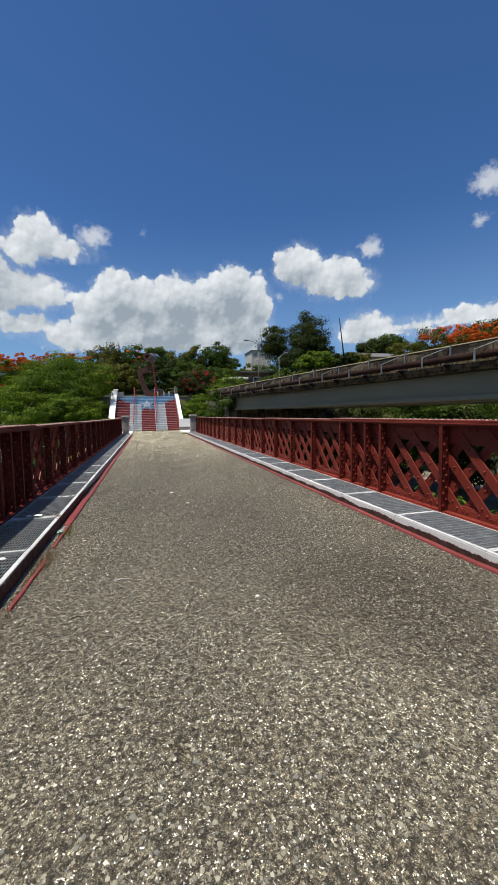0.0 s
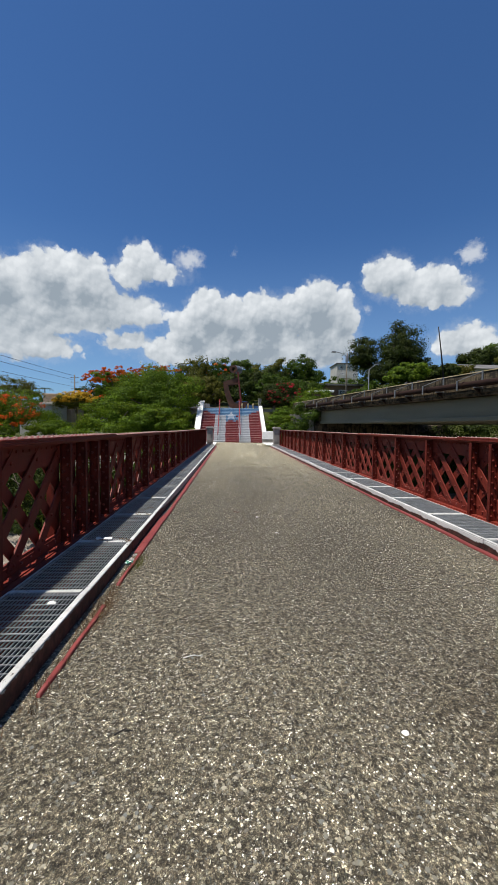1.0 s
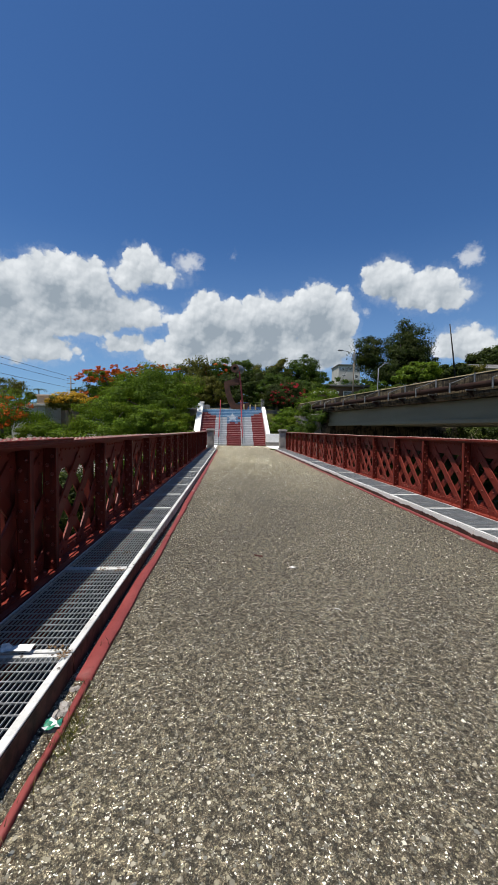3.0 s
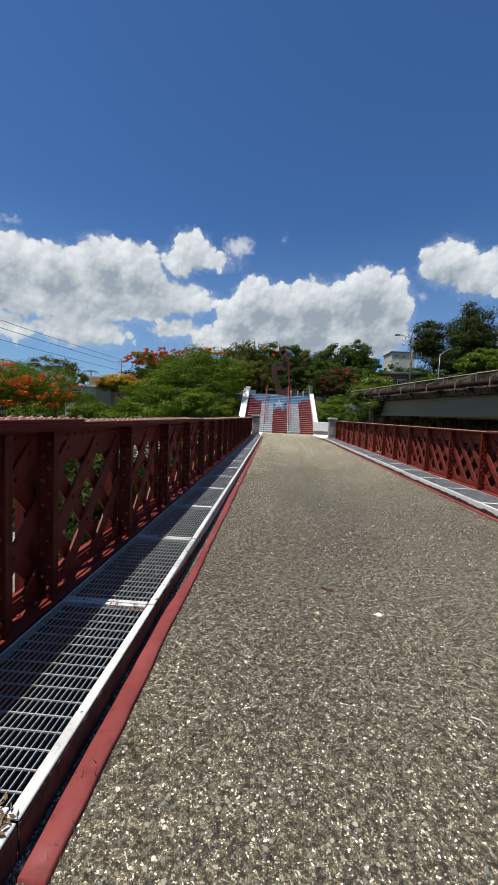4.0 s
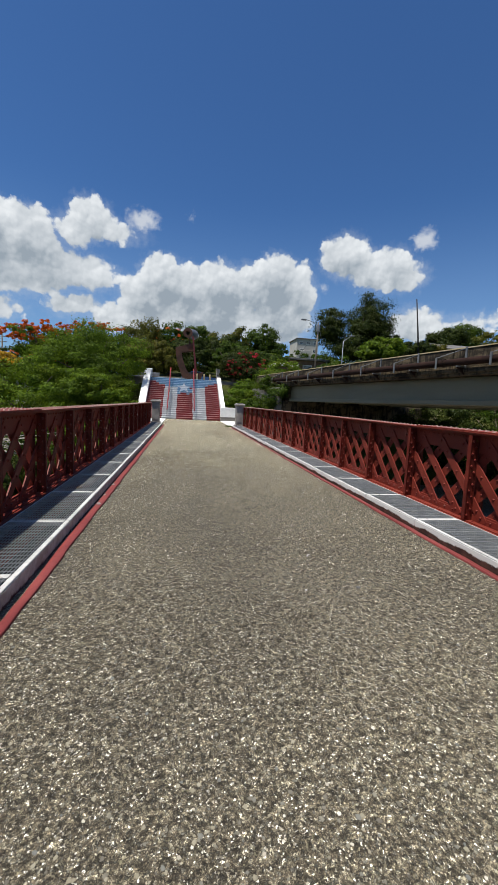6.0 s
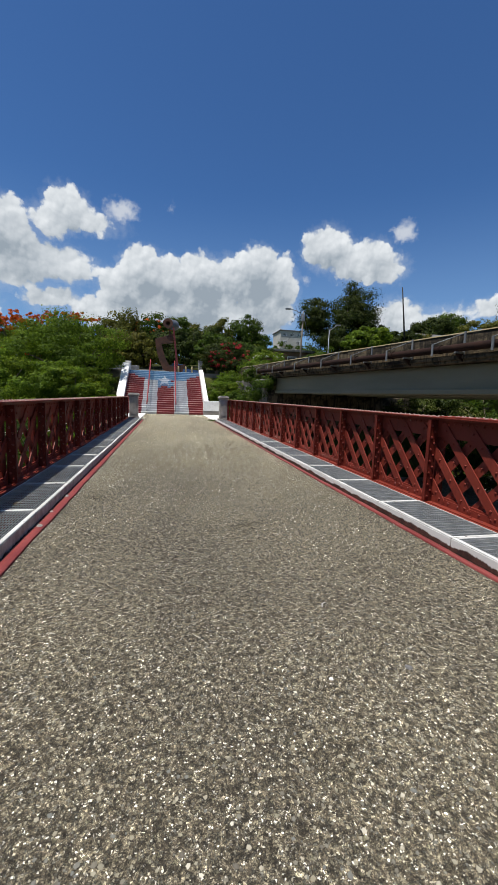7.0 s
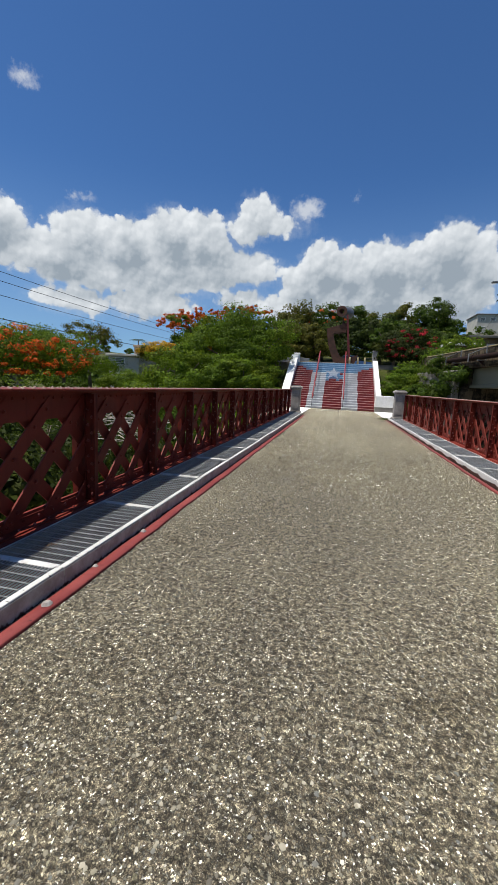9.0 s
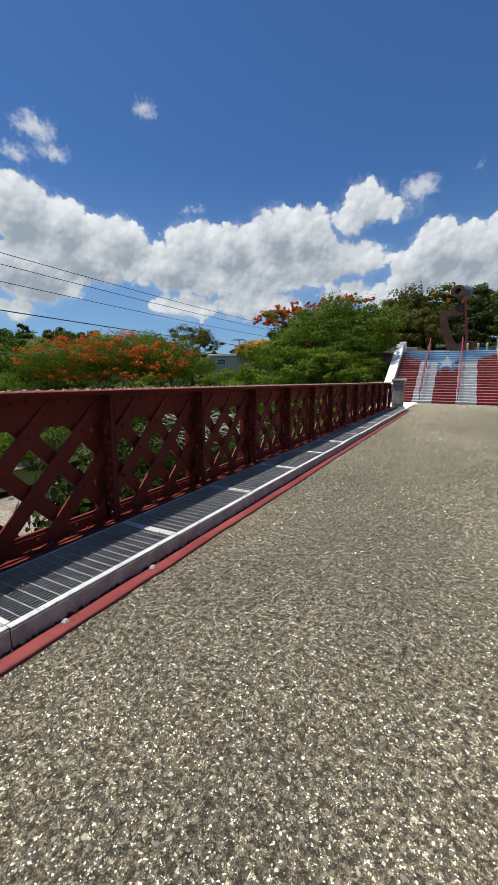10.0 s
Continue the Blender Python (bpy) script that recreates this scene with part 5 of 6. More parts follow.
# the wooded hill behind the plaza
hill_rng = random.Random(77)
H_LABEL = "tall leafy tree on the wooded hill"
spots = [(-14, 58, 8.6), (-9, 60, 9.4), (-4.5, 62, 11.6), (-1, 66, 12.4), (2.6, 70, 13.2), (6.5, 64, 11.0), (9.5, 72, 13.6), (13.5, 70, 13.6), (16.5, 76, 11.8),
         (-6, 72, 13.2), (5, 78, 14.0), (-12, 70, 11.0), (12, 60, 8.6), (2.0, 57, 9.0), (-2.6, 55, 8.0), (7.0, 55, 8.6), (-18, 66, 9.2),
         (-24, 74, 9.0)]
for i, (x, y, top) in enumerate(spots):
    rx = hill_rng.uniform(2.4, 3.4)
    mats = (M_LEAF_MID, M_LEAF_DARK, M_LEAF_OLIVE, M_LEAF_MID)
    g = ground_z(x, y)
    h = max(4.5, top - g)
    top = g + h
    blobs = [(0, 0, top - 0.28 * h, rx, rx * 0.9, 0.30 * h), (hill_rng.uniform(-1.5, 1.5), -0.8, g + 0.42 * h, rx * 0.95, rx * 0.8, 0.32 * h),
             (hill_rng.uniform(-2.2, 2.2), 0.4, top - 0.45 * h, rx * 0.7, rx * 0.7, 0.24 * h)]
    flowers = (M_FLOWER, 700, 0.2, [(0, -1.2, top - 0.3 * h, rx, rx * 0.6, 0.2 * h)]) if i in (0, 3, 17) else None
    tree("hill_tree", H_LABEL, x, y, blobs, 9000, 0.22, mats[i % 4], 80 + i, 0.2, flowers, "hill trees")

# trees behind the road bridge
tree("tall_tree", "tall dark green tree with an open ragged crown", 25.0, 60, [(1.6, 0, 13.4, 3.3, 2.8, 4.2), (-3.9, 0, 12.2, 2.3, 2.2, 3.5), (3.6, 0, 11.2, 2.4, 2.2, 2.6), (-0.6, 0, 9.6, 4.8, 3, 2.6)], 30000, 0.2, M_LEAF_DARK, 120, 0.3, None, "", "tree", None, 0.5, 0.2)
R_LABEL = "green tree on the bank beyond the road bridge"
for i, (x, y, top, rx, mat) in enumerate(((36, 56, 12.6, 2.6, M_LEAF_DARK), (41, 60, 14.2, 3.6, M_LEAF_MID), (30.5, 52, 9.6, 2.2, M_LEAF_OLIVE), (21.5, 46, 6.2, 2.2, M_LEAF_LIGHT),
                                          (26, 47, 7.8, 1.9, M_LEAF_DARK), (48, 46, 13.5, 4.0, M_LEAF_DARK), (56, 40, 13.0, 4.0, M_LEAF_MID), (15, 98, 13.5, 3.4, M_LEAF_DARK))):
    g = ground_z(x, y)
    h = max(2.4, top - g)
    top = g + h
    tree("bank_tree", R_LABEL, x, y, [(0, 0, top - 0.3 * h, rx, rx, 0.32 * h), (-0.8, -0.5, g + 0.4 * h, rx * 0.9, rx * 0.8, 0.3 * h)], 8000, 0.2, mat, 130 + i, 0.16, None, "bank trees")
for i, (x, y, top) in enumerate(((25.5, 33, 3.0), (21.5, 36, 2.4), (29, 38, 4.5), (22, 24, 1.6), (25, 18, 1.8), (24, 11, 1.6), (28, 30, 2.4), (26, 4, 1.6), (32, 22, 2.6), (21, 31, 1.0), (30, -4, 2.0), (30, 12, 3.0), (35, 30, 4.0), (39, 35, 4.6), (34, 24, 3.6), (41, 27, 4.4), (37, 18, 3.6))):
    g = ground_z(x, y)
    tree("bank_tree", R_LABEL, x, y, [(0, 0, (top + g) / 2 + 0.4, 3.0, 2.8, (top - g) / 2), (0.6, -1, g + 1.2, 2.8, 2.2, 1.2)], 6500, 0.17,
         (M_LEAF_MID, M_LEAF_DARK)[i % 2], 150 + i, 0.14, None, "bank trees")

# distant woods on the ridges, and scrub between the trees
wr = random.Random(5)
blobs = []
while len(blobs) < 420:
    a, d = radians(wr.uniform(-85, 75)), wr.uniform(110, 470)
    x, y = d * math.sin(a), d * math.cos(a)
    if 13 < math.degrees(a) < 21 and d < 230:
        continue
    s = 2.2 + d * 0.016
    blobs.append((x, y, ground_z(x, y) + s * 0.5, s * 1.7, s * 1.7, s))
for _ in range(170):
    x, y = -207 + wr.gauss(0, 50), 157 + wr.gauss(0, 50)
    blobs.append((x, y, ground_z(x, y) + 1.6, 7.5, 7.5, 3.6))
me = leaf_mesh("woods", blobs, 88000, 1.1, M_LEAF_MID, 200, 1.0, 90)
tagged(new("woods", me), "distant green woods covering the hills", "woods", kind="stuff")
blobs = []
while len(blobs) < 520:
    a, d = radians(wr.uniform(-72, -28)), wr.uniform(95, 300)
    x, y = d * math.sin(a), d * math.cos(a)
    blobs.append((x, y, ground_z(x, y) + 1.0, 4.6, 4.6, 2.6))
me = leaf_mesh("woods", blobs, 90000, 0.75, M_LEAF_MID, 202, 1.2, 70)
tagged(new("woods", me), "green woods clothing the ridge beyond the river", "woods", kind="stuff")
blobs = []
while len(blobs) < 330:
    x, y = wr.uniform(-75, 50), wr.uniform(28, 98)
    if -4.5 < x < 11 and y < 56:
        continue
    if 4 < x < 20 and y < 46 or -12 < x < 0 and y < 34:
        continue
    if x < 0 and y < 60 and -0.70 < (x - 1.5) / (y - 11) < -0.40:
        continue
    blobs.append((x, y, ground_z(x, y) + 0.6, 1.8, 1.8, 1.1))
me = leaf_mesh("scrub", blobs, 80000, 0.18, M_LEAF_MID, 201, 0.5, 60)
tagged(new("scrub", me), "low green scrub between the trees", "scrub", kind="stuff")


# ---- houses ----
def house(name, label, x, y, z, w, d, h, wall, roof_over=0.4, windows=(), pitch=0.0, turn=0.0, roof=None):
    """Walls, a roof slab and windows on the side that faces -y; the windows are (x, z, width, height)."""
    t = thing(name, label, "house", (x, y, z))
    t.rotation_euler = (0, 0, radians(turn))
    part("wall", boxed((0, w, 0, d, -3.0, h)), wall, t)
    b = bmesh.new()
    o = roof_over
    if pitch:
        prism(b, ((-o, h + 0.002), (d + o, h + 0.002), (d / 2, h + pitch)), "x", -o, w + o)
    else:
        box(b, -o, w + o, -o, d + o, h + 0.002, h + 0.28, bevel=0.03)
    bmesh.ops.recalc_face_normals(b, faces=b.faces[:])
    part("roof", b, roof or M_ROOF, t)
    for wx, wz, ww, wh in windows:
        f = part("window", boxed((wx - 0.08, wx + ww + 0.08, -0.05, -0.003, wz - 0.08, wz), (wx - 0.08, wx + ww + 0.08, -0.05, -0.003, wz + wh, wz + wh + 0.08),
                                 (wx - 0.08, wx, -0.05, -0.003, wz, wz + wh), (wx + ww, wx + ww + 0.08, -0.05, -0.003, wz, wz + wh)), M_WHITE, t)
        part("pane", boxed((wx, wx + ww, -0.02, -0.002, wz, wz + wh)), M_GLASS, f)
        for k in range(4):
            part("louvre", boxed((wx, wx + ww, -0.04, -0.021, wz + wh * (k + 0.35) / 4, wz + wh * (k + 0.6) / 4)), M_WHITE, f)
    return t


h = house("hill_house", "pale three-storey house with balconies on the hill", 33.4, 119, 14.6, 6.4, 8.0, 6.4, M_HOUSE, 0.25,
          ((0.8, 5.0, 0.9, 0.7), (2.9, 5.0, 1.1, 0.7), (1.0, 2.6, 1.1, 1.0), (4.9, 2.6, 0.9, 1.0), (0.9, 0.4, 1.1, 1.0), (5.0, 5.0, 0.7, 0.7)))
part("balcony", boxed((0.5, 4.2, -1.2, -0.06, 1.95, 2.15), (0.5, 4.2, -1.2, -1.1, 2.151, 3.0), bevel=0.02), M_HOUSE, h)
st = bmesh.new()
for k in range(12):
    box(st, 2.2 + k * 0.28, 2.5 + k * 0.28, -1.1, -0.06, -1.4 + k * 0.27, -1.1 + k * 0.27)
part("stair", st, M_HOUSE, h)
house("low_house", "long low brown house with a dark flat roof", 12.8, 62, 5.7, 8.5, 6.0, 2.3, M_HOUSE_BROWN, 0.5, ((2.0, 0.9, 1.2, 0.7), (5.2, 0.9, 1.2, 0.7)))
house("low_house", "small shed with a pale roof edge beside the road", 12.4, 55.5, 5.0, 2.6, 3.0, 1.35, M_HOUSE_BROWN, 0.35, (), 0.0, 0.0, M_WHITE)
house("bank_house", "pale two-level house with a louvred window", -28.4, 58, 0.2, 4.4, 5.0, 4.1, M_HOUSE, 0.3, ((1.0, 2.9, 1.3, 0.9),), 0.0, 0.0, M_HOUSE)
house("bank_house", "tan upper block of a flat-roofed house", -27.6, 63.2, 0.5, 4.2, 5.0, 5.5, M_HOUSE_TAN, 0.15, ((2.2, 4.1, 1.4, 0.8),), 0.0, 0.0, M_HOUSE_TAN)
house("bank_house", "low grey concrete outbuilding with a dark doorway", -19.6, 60.5, 0.2, 4.6, 4.0, 3.4, M_HOUSE, 0.25, ((2.6, 1.2, 0.6, 1.5),), 0.0, 0.0, M_HOUSE)
house("bank_house", "grey house wall showing above the parapet", 31.6, 50.5, 6.0, 5.4, 4.5, 3.2, M_HOUSE, 0.3, ((1.0, 1.5, 1.1, 0.9), (3.3, 1.5, 1.1, 0.9)), 0.9)
house("bank_house", "low stone-grey wall of a terraced yard", 23.5, 51, 6.2, 5.2, 0.4, 2.6, M_CONC, 0.05, (), 0.0, 0.0, M_CONC)
house("bank_house", "small white house far off among trees", -101, 72, 0.0, 7, 6, 3.4, M_HOUSE, 0.3, ((1.5, 1.2, 1.2, 1.1), (4.4, 1.2, 1.2, 1.1)))

# fence along the plaza's west side
fence = thing("fence", "grey panel fence beside the plaza", "fence", (-6.0, 52, PLAZA))
for k in range(5):
    part("panel", boxed((k * 0.9, k * 0.9 + 0.86, -0.02, 0.02, 0.05, 0.95), bevel=0.01), M_STEEL, fence)
    part("post", boxed((k * 0.9 - 0.04, k * 0.9 - 0.002, -0.04, 0.04, -0.4, 1.05)), M_STEEL, fence)


# a parked car whose roof shows over the plaza edge
def car(x, y, z, turn):
    c = thing("car", "blue parked car seen over the plaza edge", "car", (x, y, z))
    c.rotation_euler = (0, 0, radians(turn))
    n = Nodes("blue_car_paint")
    paint_mat = n.done(n.mix(n.noise(0.8), (0.05, 0.11, 0.24), (0.07, 0.14, 0.29)), 0.25)
    b = bmesh.new()
    prism(b, ((-2.1, 0.28), (2.05, 0.28), (2.15, 0.6), (2.0, 0.82), (0.95, 0.94), (-1.7, 0.96), (-2.1, 0.85)), "y", -0.84, 0.84)
    bmesh.ops.recalc_face_normals(b, faces=b.faces[:])
    bmesh.ops.bevel(b, geom=b.edges[:], offset=0.06, segments=2, affect="EDGES")
    body = part("body", b, paint_mat, c)
    b = bmesh.new()
    prism(b, ((-1.6, 0.95), (0.98, 0.93), (0.35, 1.40), (-1.15, 1.42)), "y", -0.72, 0.72)
    bmesh.ops.recalc_face_normals(b, faces=b.faces[:])
    bmesh.ops.bevel(b, geom=b.edges[:], offset=0.08, segments=2, affect="EDGES")
    part("cabin", b, M_GLASS, c)
    b = bmesh.new()
    prism(b, ((-1.12, 1.405), (0.33, 1.395), (0.2, 1.45), (-1.0, 1.47)), "y", -0.66, 0.66)
    bmesh.ops.recalc_face_normals(b, faces=b.faces[:])
    part("roof", b, paint_mat, c)
    for wx in (-1.3, 1.3):
        for wy in (-0.78, 0.78):
            b = bmesh.new()
            tube(b, [(wx, wy - 0.1, 0.32), (wx, wy + 0.1, 0.32)], 0.32, 18)
            w = part("wheel", b, M_BLACK, c)
            b = bmesh.new()
            tube(b, [(wx, wy - 0.11, 0.32), (wx, wy + 0.11, 0.32)], 0.19, 14)
            part("rim", b, M_STEEL, w)
    for wy in (-0.6, 0.6):
        part("headlight", boxed((2.06, 2.14, wy - 0.16, wy + 0.16, 0.6, 0.74), bevel=0.02), M_WHITE, body)


car(2.9, 52.5, PLAZA - 0.15, 4)

# ---- poles, lamps and wires ----


def pole(name, label, base, top, r0, r1, material, category="pole"):
    p = thing(name, label, category, base)
    b = bmesh.new()
    e = Vector(top) - Vector(base)
    tube(b, [(0, 0, -0.6), e * 0.5, e], [r0, (r0 + r1) / 2, r1], 10)
    part("shaft", b, material, p, smooth=True)
    return p, e


p, e = pole("utility_pole", "weathered wooden utility pole with a street light arm", (13.8, 44.7, ground_z(13.8, 44.7)), (13.9, 44.7, 9.7), 0.09, 0.06, M_WOOD)
b = bmesh.new()
tube(b, [e + Vector((0, 0, -0.35)), e + Vector((-0.7, 0, 0.0)), e + Vector((-1.3, 0, 0.12))], 0.03, 6)
part("arm", b, M_STEEL, p)
part("lamp_head", boxed((e.x - 1.75, e.x - 1.25, -0.12, 0.12, e.z + 0.04, e.z + 0.18), bevel=0.03), M_STEEL, p)
b = bmesh.new()
tube(b, [e + Vector((0, 0, -0.2)), (1.9, 0.2, 0.2)], 0.012, 5)
part("guy_wire", b, M_STEEL, p)
b = bmesh.new()
tube(b, [(e.x, 0.0, e.z - 0.9), (e.x, 0, e.z - 0.3)], 0.18, 10)
part("transformer", b, M_STEEL, p)
p, e = pole("street_lamp", "slim grey street lamp with a tilted arm", (15.0, 41.0, ground_z(15, 41)), (15.05, 41.0, 7.45), 0.04, 0.032, M_STEEL, "street lamp")
b = bmesh.new()
tube(b, [e + Vector((0, 0, -0.05)), e + Vector((0.72, 0, 0.46))], 0.025, 6)
part("arm", b, M_STEEL, p)
part("lamp_head", boxed((e.x + 0.55, e.x + 1.0, -0.1, 0.1, e.z + 0.42, e.z + 0.50), bevel=0.02), M_STEEL, p)
p, e = pole("bare_pole", "dark leaning pole standing bare above the trees", (25.2, 45.0, ground_z(25.2, 45)), (24.3, 45.0, 12.9), 0.10, 0.05, M_CHAR)
b = boxed((-0.16, 0.16, -0.12, 0.12, 0, 0.42), bevel=0.02)
o = slab("meter_box", b, M_STEEL, "small grey meter box on the bank wall", "box", "")
o.location = (14.5, 42.0, ground_z(14.5, 42) - 0.01)

WX = -34.2
HEIGHTS = (12.3, 11.3, 9.8, 7.35)
for y in (92.0, -10.0):
    p, e = pole("utility_pole", "tall wooden utility pole carrying four wires", (WX, y, ground_z(WX, y)), (WX, y, 12.9), 0.17, 0.11, M_WOOD)
    g = ground_z(WX, y)
    for hz in HEIGHTS[:3]:
        part("crossarm", boxed((-0.9, 0.9, -0.06, 0.06, hz - g - 0.12, hz - g - 0.02)), M_WOOD, p)
        for ix in (-0.7, 0.0, 0.7):
            b = bmesh.new()
            tube(b, [(ix, 0, hz - g - 0.02), (ix, 0, hz - g + 0.08)], 0.05, 8)
            part("insulator", b, M_STEEL, p)
for k, hz in enumerate(HEIGHTS):
    b = bmesh.new()
    pts = []
    for i in range(31):
        u = i / 30
        pts.append((WX + 0.15 * k, -10 + 102 * u, hz - 0.7 * 4 * u * (1 - u) + 0.35))
    tube(b, pts, 0.03 if k < 3 else 0.05, 6)
    slab("overhead_wire", b, M_BLACK, "black overhead wire hung between utility poles", "wire", "")
p, e = pole("utility_pole", "distant utility pole with a crossarm against the ridge", (-100, 80, ground_z(-100, 80)), (-100, 80, 13.8), 0.2, 0.14, M_WOOD)
part("crossarm", boxed((-1.6, 1.6, -0.1, 0.1, e.z - 0.9, e.z - 0.65)), M_WOOD, p)
b = bmesh.new()
tube(b, [(14.0, 44.7, 9.3), (20, 70, 10.2), (33, 119, 18.5)], 0.02, 5)
slab("overhead_wire", b, M_BLACK, "thin service wire running to the hill house", "wire", "")


# a slim palm on the west bank
def palm(x, y, top):
    g = ground_z(x, y)
    t = thing("palm", "slim palm with a drooping tuft of fronds", "palm", (x, y, g))
    b = bmesh.new()
    H = top - g
    tube(b, [(0, 0, -0.2), (0.1, 0, H * 0.5), (0.0, 0, H)], [0.14, 0.10, 0.08], 8)
    part("trunk", b, M_BARK, t, smooth=True)
    r = random.Random(4)
    for k in range(13):
        a = k * 2.4
        b = bmesh.new()
        L = r.uniform(1.0, 1.4)
        lift = r.uniform(0.1, 0.7)
        spine = [Vector((math.cos(a) * L * u, math.sin(a) * L * u, H + lift * L * (u - 1.35 * u * u))) for u in [i / 7 for i in range(8)]]
        side = Vector((-math.sin(a), math.cos(a), 0))
        for p0, p1 in zip(spine, spine[1:]):
            for sg in (-1, 1):
                q = [b.verts.new(v) for v in (p0, p0.lerp(p1, 0.6), p1 + side * sg * 0.28 + Vector((0, 0, -0.12)))]
                b.faces.new(q)
        part("frond", b, M_LEAF_DARK, t)


palm(-29.6, 68.0, 7.5)


# dry branches lying on the bank shrubs
b = bmesh.new()
r = random.Random(14)
for k in range(46):
    x, y, z = r.uniform(-9.5, -3.5), r.uniform(24, 30), r.uniform(-2.0, -0.3)
    d = Vector((r.uniform(-1, 1), r.uniform(-0.4, 0.4), r.uniform(-0.2, 0.5))).normalized() * r.uniform(0.8, 1.9)
    m = Vector((x, y, z)) + d * 0.5 + Vector((0, 0, r.uniform(-0.1, 0.15)))
    tube(b, [(x, y, z), m, Vector((x, y, z)) + d], [0.03, 0.022, 0.008], 5)
for k in range(60):
    x, y, z = r.uniform(-7.4, -4.6), r.uniform(22.6, 24.6), r.uniform(-0.75, 0.05)
    d = Vector((r.uniform(-1, 1), r.uniform(-0.6, 0.3), r.uniform(-0.12, 0.22))).normalized() * r.uniform(0.5, 1.3)
    m = Vector((x, y, z)) + d * 0.5 + Vector((0, 0, r.uniform(-0.08, 0.1)))
    tube(b, [(x, y, z), m, Vector((x, y, z)) + d], [0.022, 0.017, 0.006], 5)
slab("dead_branches", b, plain("bleached_dead_wood", (0.26, 0.23, 0.19), (0.42, 0.38, 0.32), 5.0, 0.9), "bleached dry branches tangled over the bank shrubs", "branches", "stuff")

# ---- on the deck: loose stones, litter, leaves ----


def stone_mesh(bm, x, y, z, r, rng, flat=0.45, sides=6):
    a0 = rng.uniform(0, 6.28)
    ring = [bm.verts.new((x + r * rng.uniform(0.7, 1.15) * math.cos(a0 + 6.283 * k / sides), y + r * rng.uniform(0.7, 1.15) * math.sin(a0 + 6.283 * k / sides), z - 0.002)) for k in range(sides)]
    up = [bm.verts.new((v.co.x * 0.55 + x * 0.45 + rng.uniform(-0.1, 0.1) * r, v.co.y * 0.55 + y * 0.45, z + r * flat * rng.uniform(0.7, 1.1))) for v in ring]
    for k in range(sides):
        bm.faces.new((ring[k], ring[(k + 1) % sides], up[(k + 1) % sides], up[k]))
    bm.faces.new(up)


n = Nodes("deck_pebbles")
isl = n.geo.outputs["Random Per Island"]
pc = n.ramp(isl, [(0.0, (0.10, 0.088, 0.066)), (0.25, (0.17, 0.155, 0.115)), (0.42, (0.13, 0.135, 0.125)), (0.6, (0.235, 0.210, 0.140)), (0.8, (0.28, 0.255, 0.18)), (0.94, (0.38, 0.345, 0.26)), (1.0, (0.70, 0.66, 0.55))])
n.bump(n.noise(220, 2), 0.25, 0.002)
M_PEBBLE = n.done(n.mix(n.math("MULTIPLY", n.noise(120), 0.3), pc, (0.08, 0.07, 0.055)), 0.8)


def deck_pebbles(count):
    """Many small stones standing a little proud of the deck, made in one go."""
    r = np.random.default_rng(8)
    x = r.uniform(0.14, 3.88, count)
    y = 2.3 + 14.0 * r.random(count) ** 1.25
    s = 0.004 + 0.0085 * r.random(count) ** 2.2
    a0 = r.uniform(0, 6.28, count)
    k = np.arange(5)
    ang = a0[:, None] + k * (2 * math.pi / 5)
    q = s[:, None] * r.uniform(0.6, 1.25, (count, 5))
    low = np.stack([x[:, None] + q * np.cos(ang), y[:, None] + q * np.sin(ang), np.full((count, 5), -0.001)], axis=2)
    tip = np.stack([x + s * r.uniform(-0.3, 0.3, count), y + s * r.uniform(-0.3, 0.3, count), s * r.uniform(0.35, 0.8, count)], axis=1)[:, None, :]
    v = np.concatenate([low, tip], axis=1).reshape(-1, 3)
    base = (np.arange(count) * 6)[:, None, None]
    tri = np.stack([k, (k + 1) % 5, np.full(5, 5)], axis=1)[None] + base
    me = bpy.data.meshes.new("deck_pebbles")
    me.vertices.add(len(v))
    me.vertices.foreach_set("co", v.astype(np.float32).ravel())
    m = count * 5
    me.loops.add(3 * m)
    me.loops.foreach_set("vertex_index", tri.astype(np.int32).ravel())
    me.polygons.add(m)
    me.polygons.foreach_set("loop_start", np.arange(0, 3 * m, 3, dtype=np.int32))
    me.polygons.foreach_set("loop_total", np.full(m, 3, dtype=np.int32))
    me.update(calc_edges=True)
    me.materials.append(M_PEBBLE)
    return tagged(new("deck_pebbles", me), "small pale pebbles standing proud of the worn deck", "pebbles", kind="stuff")


deck_pebbles(46000)

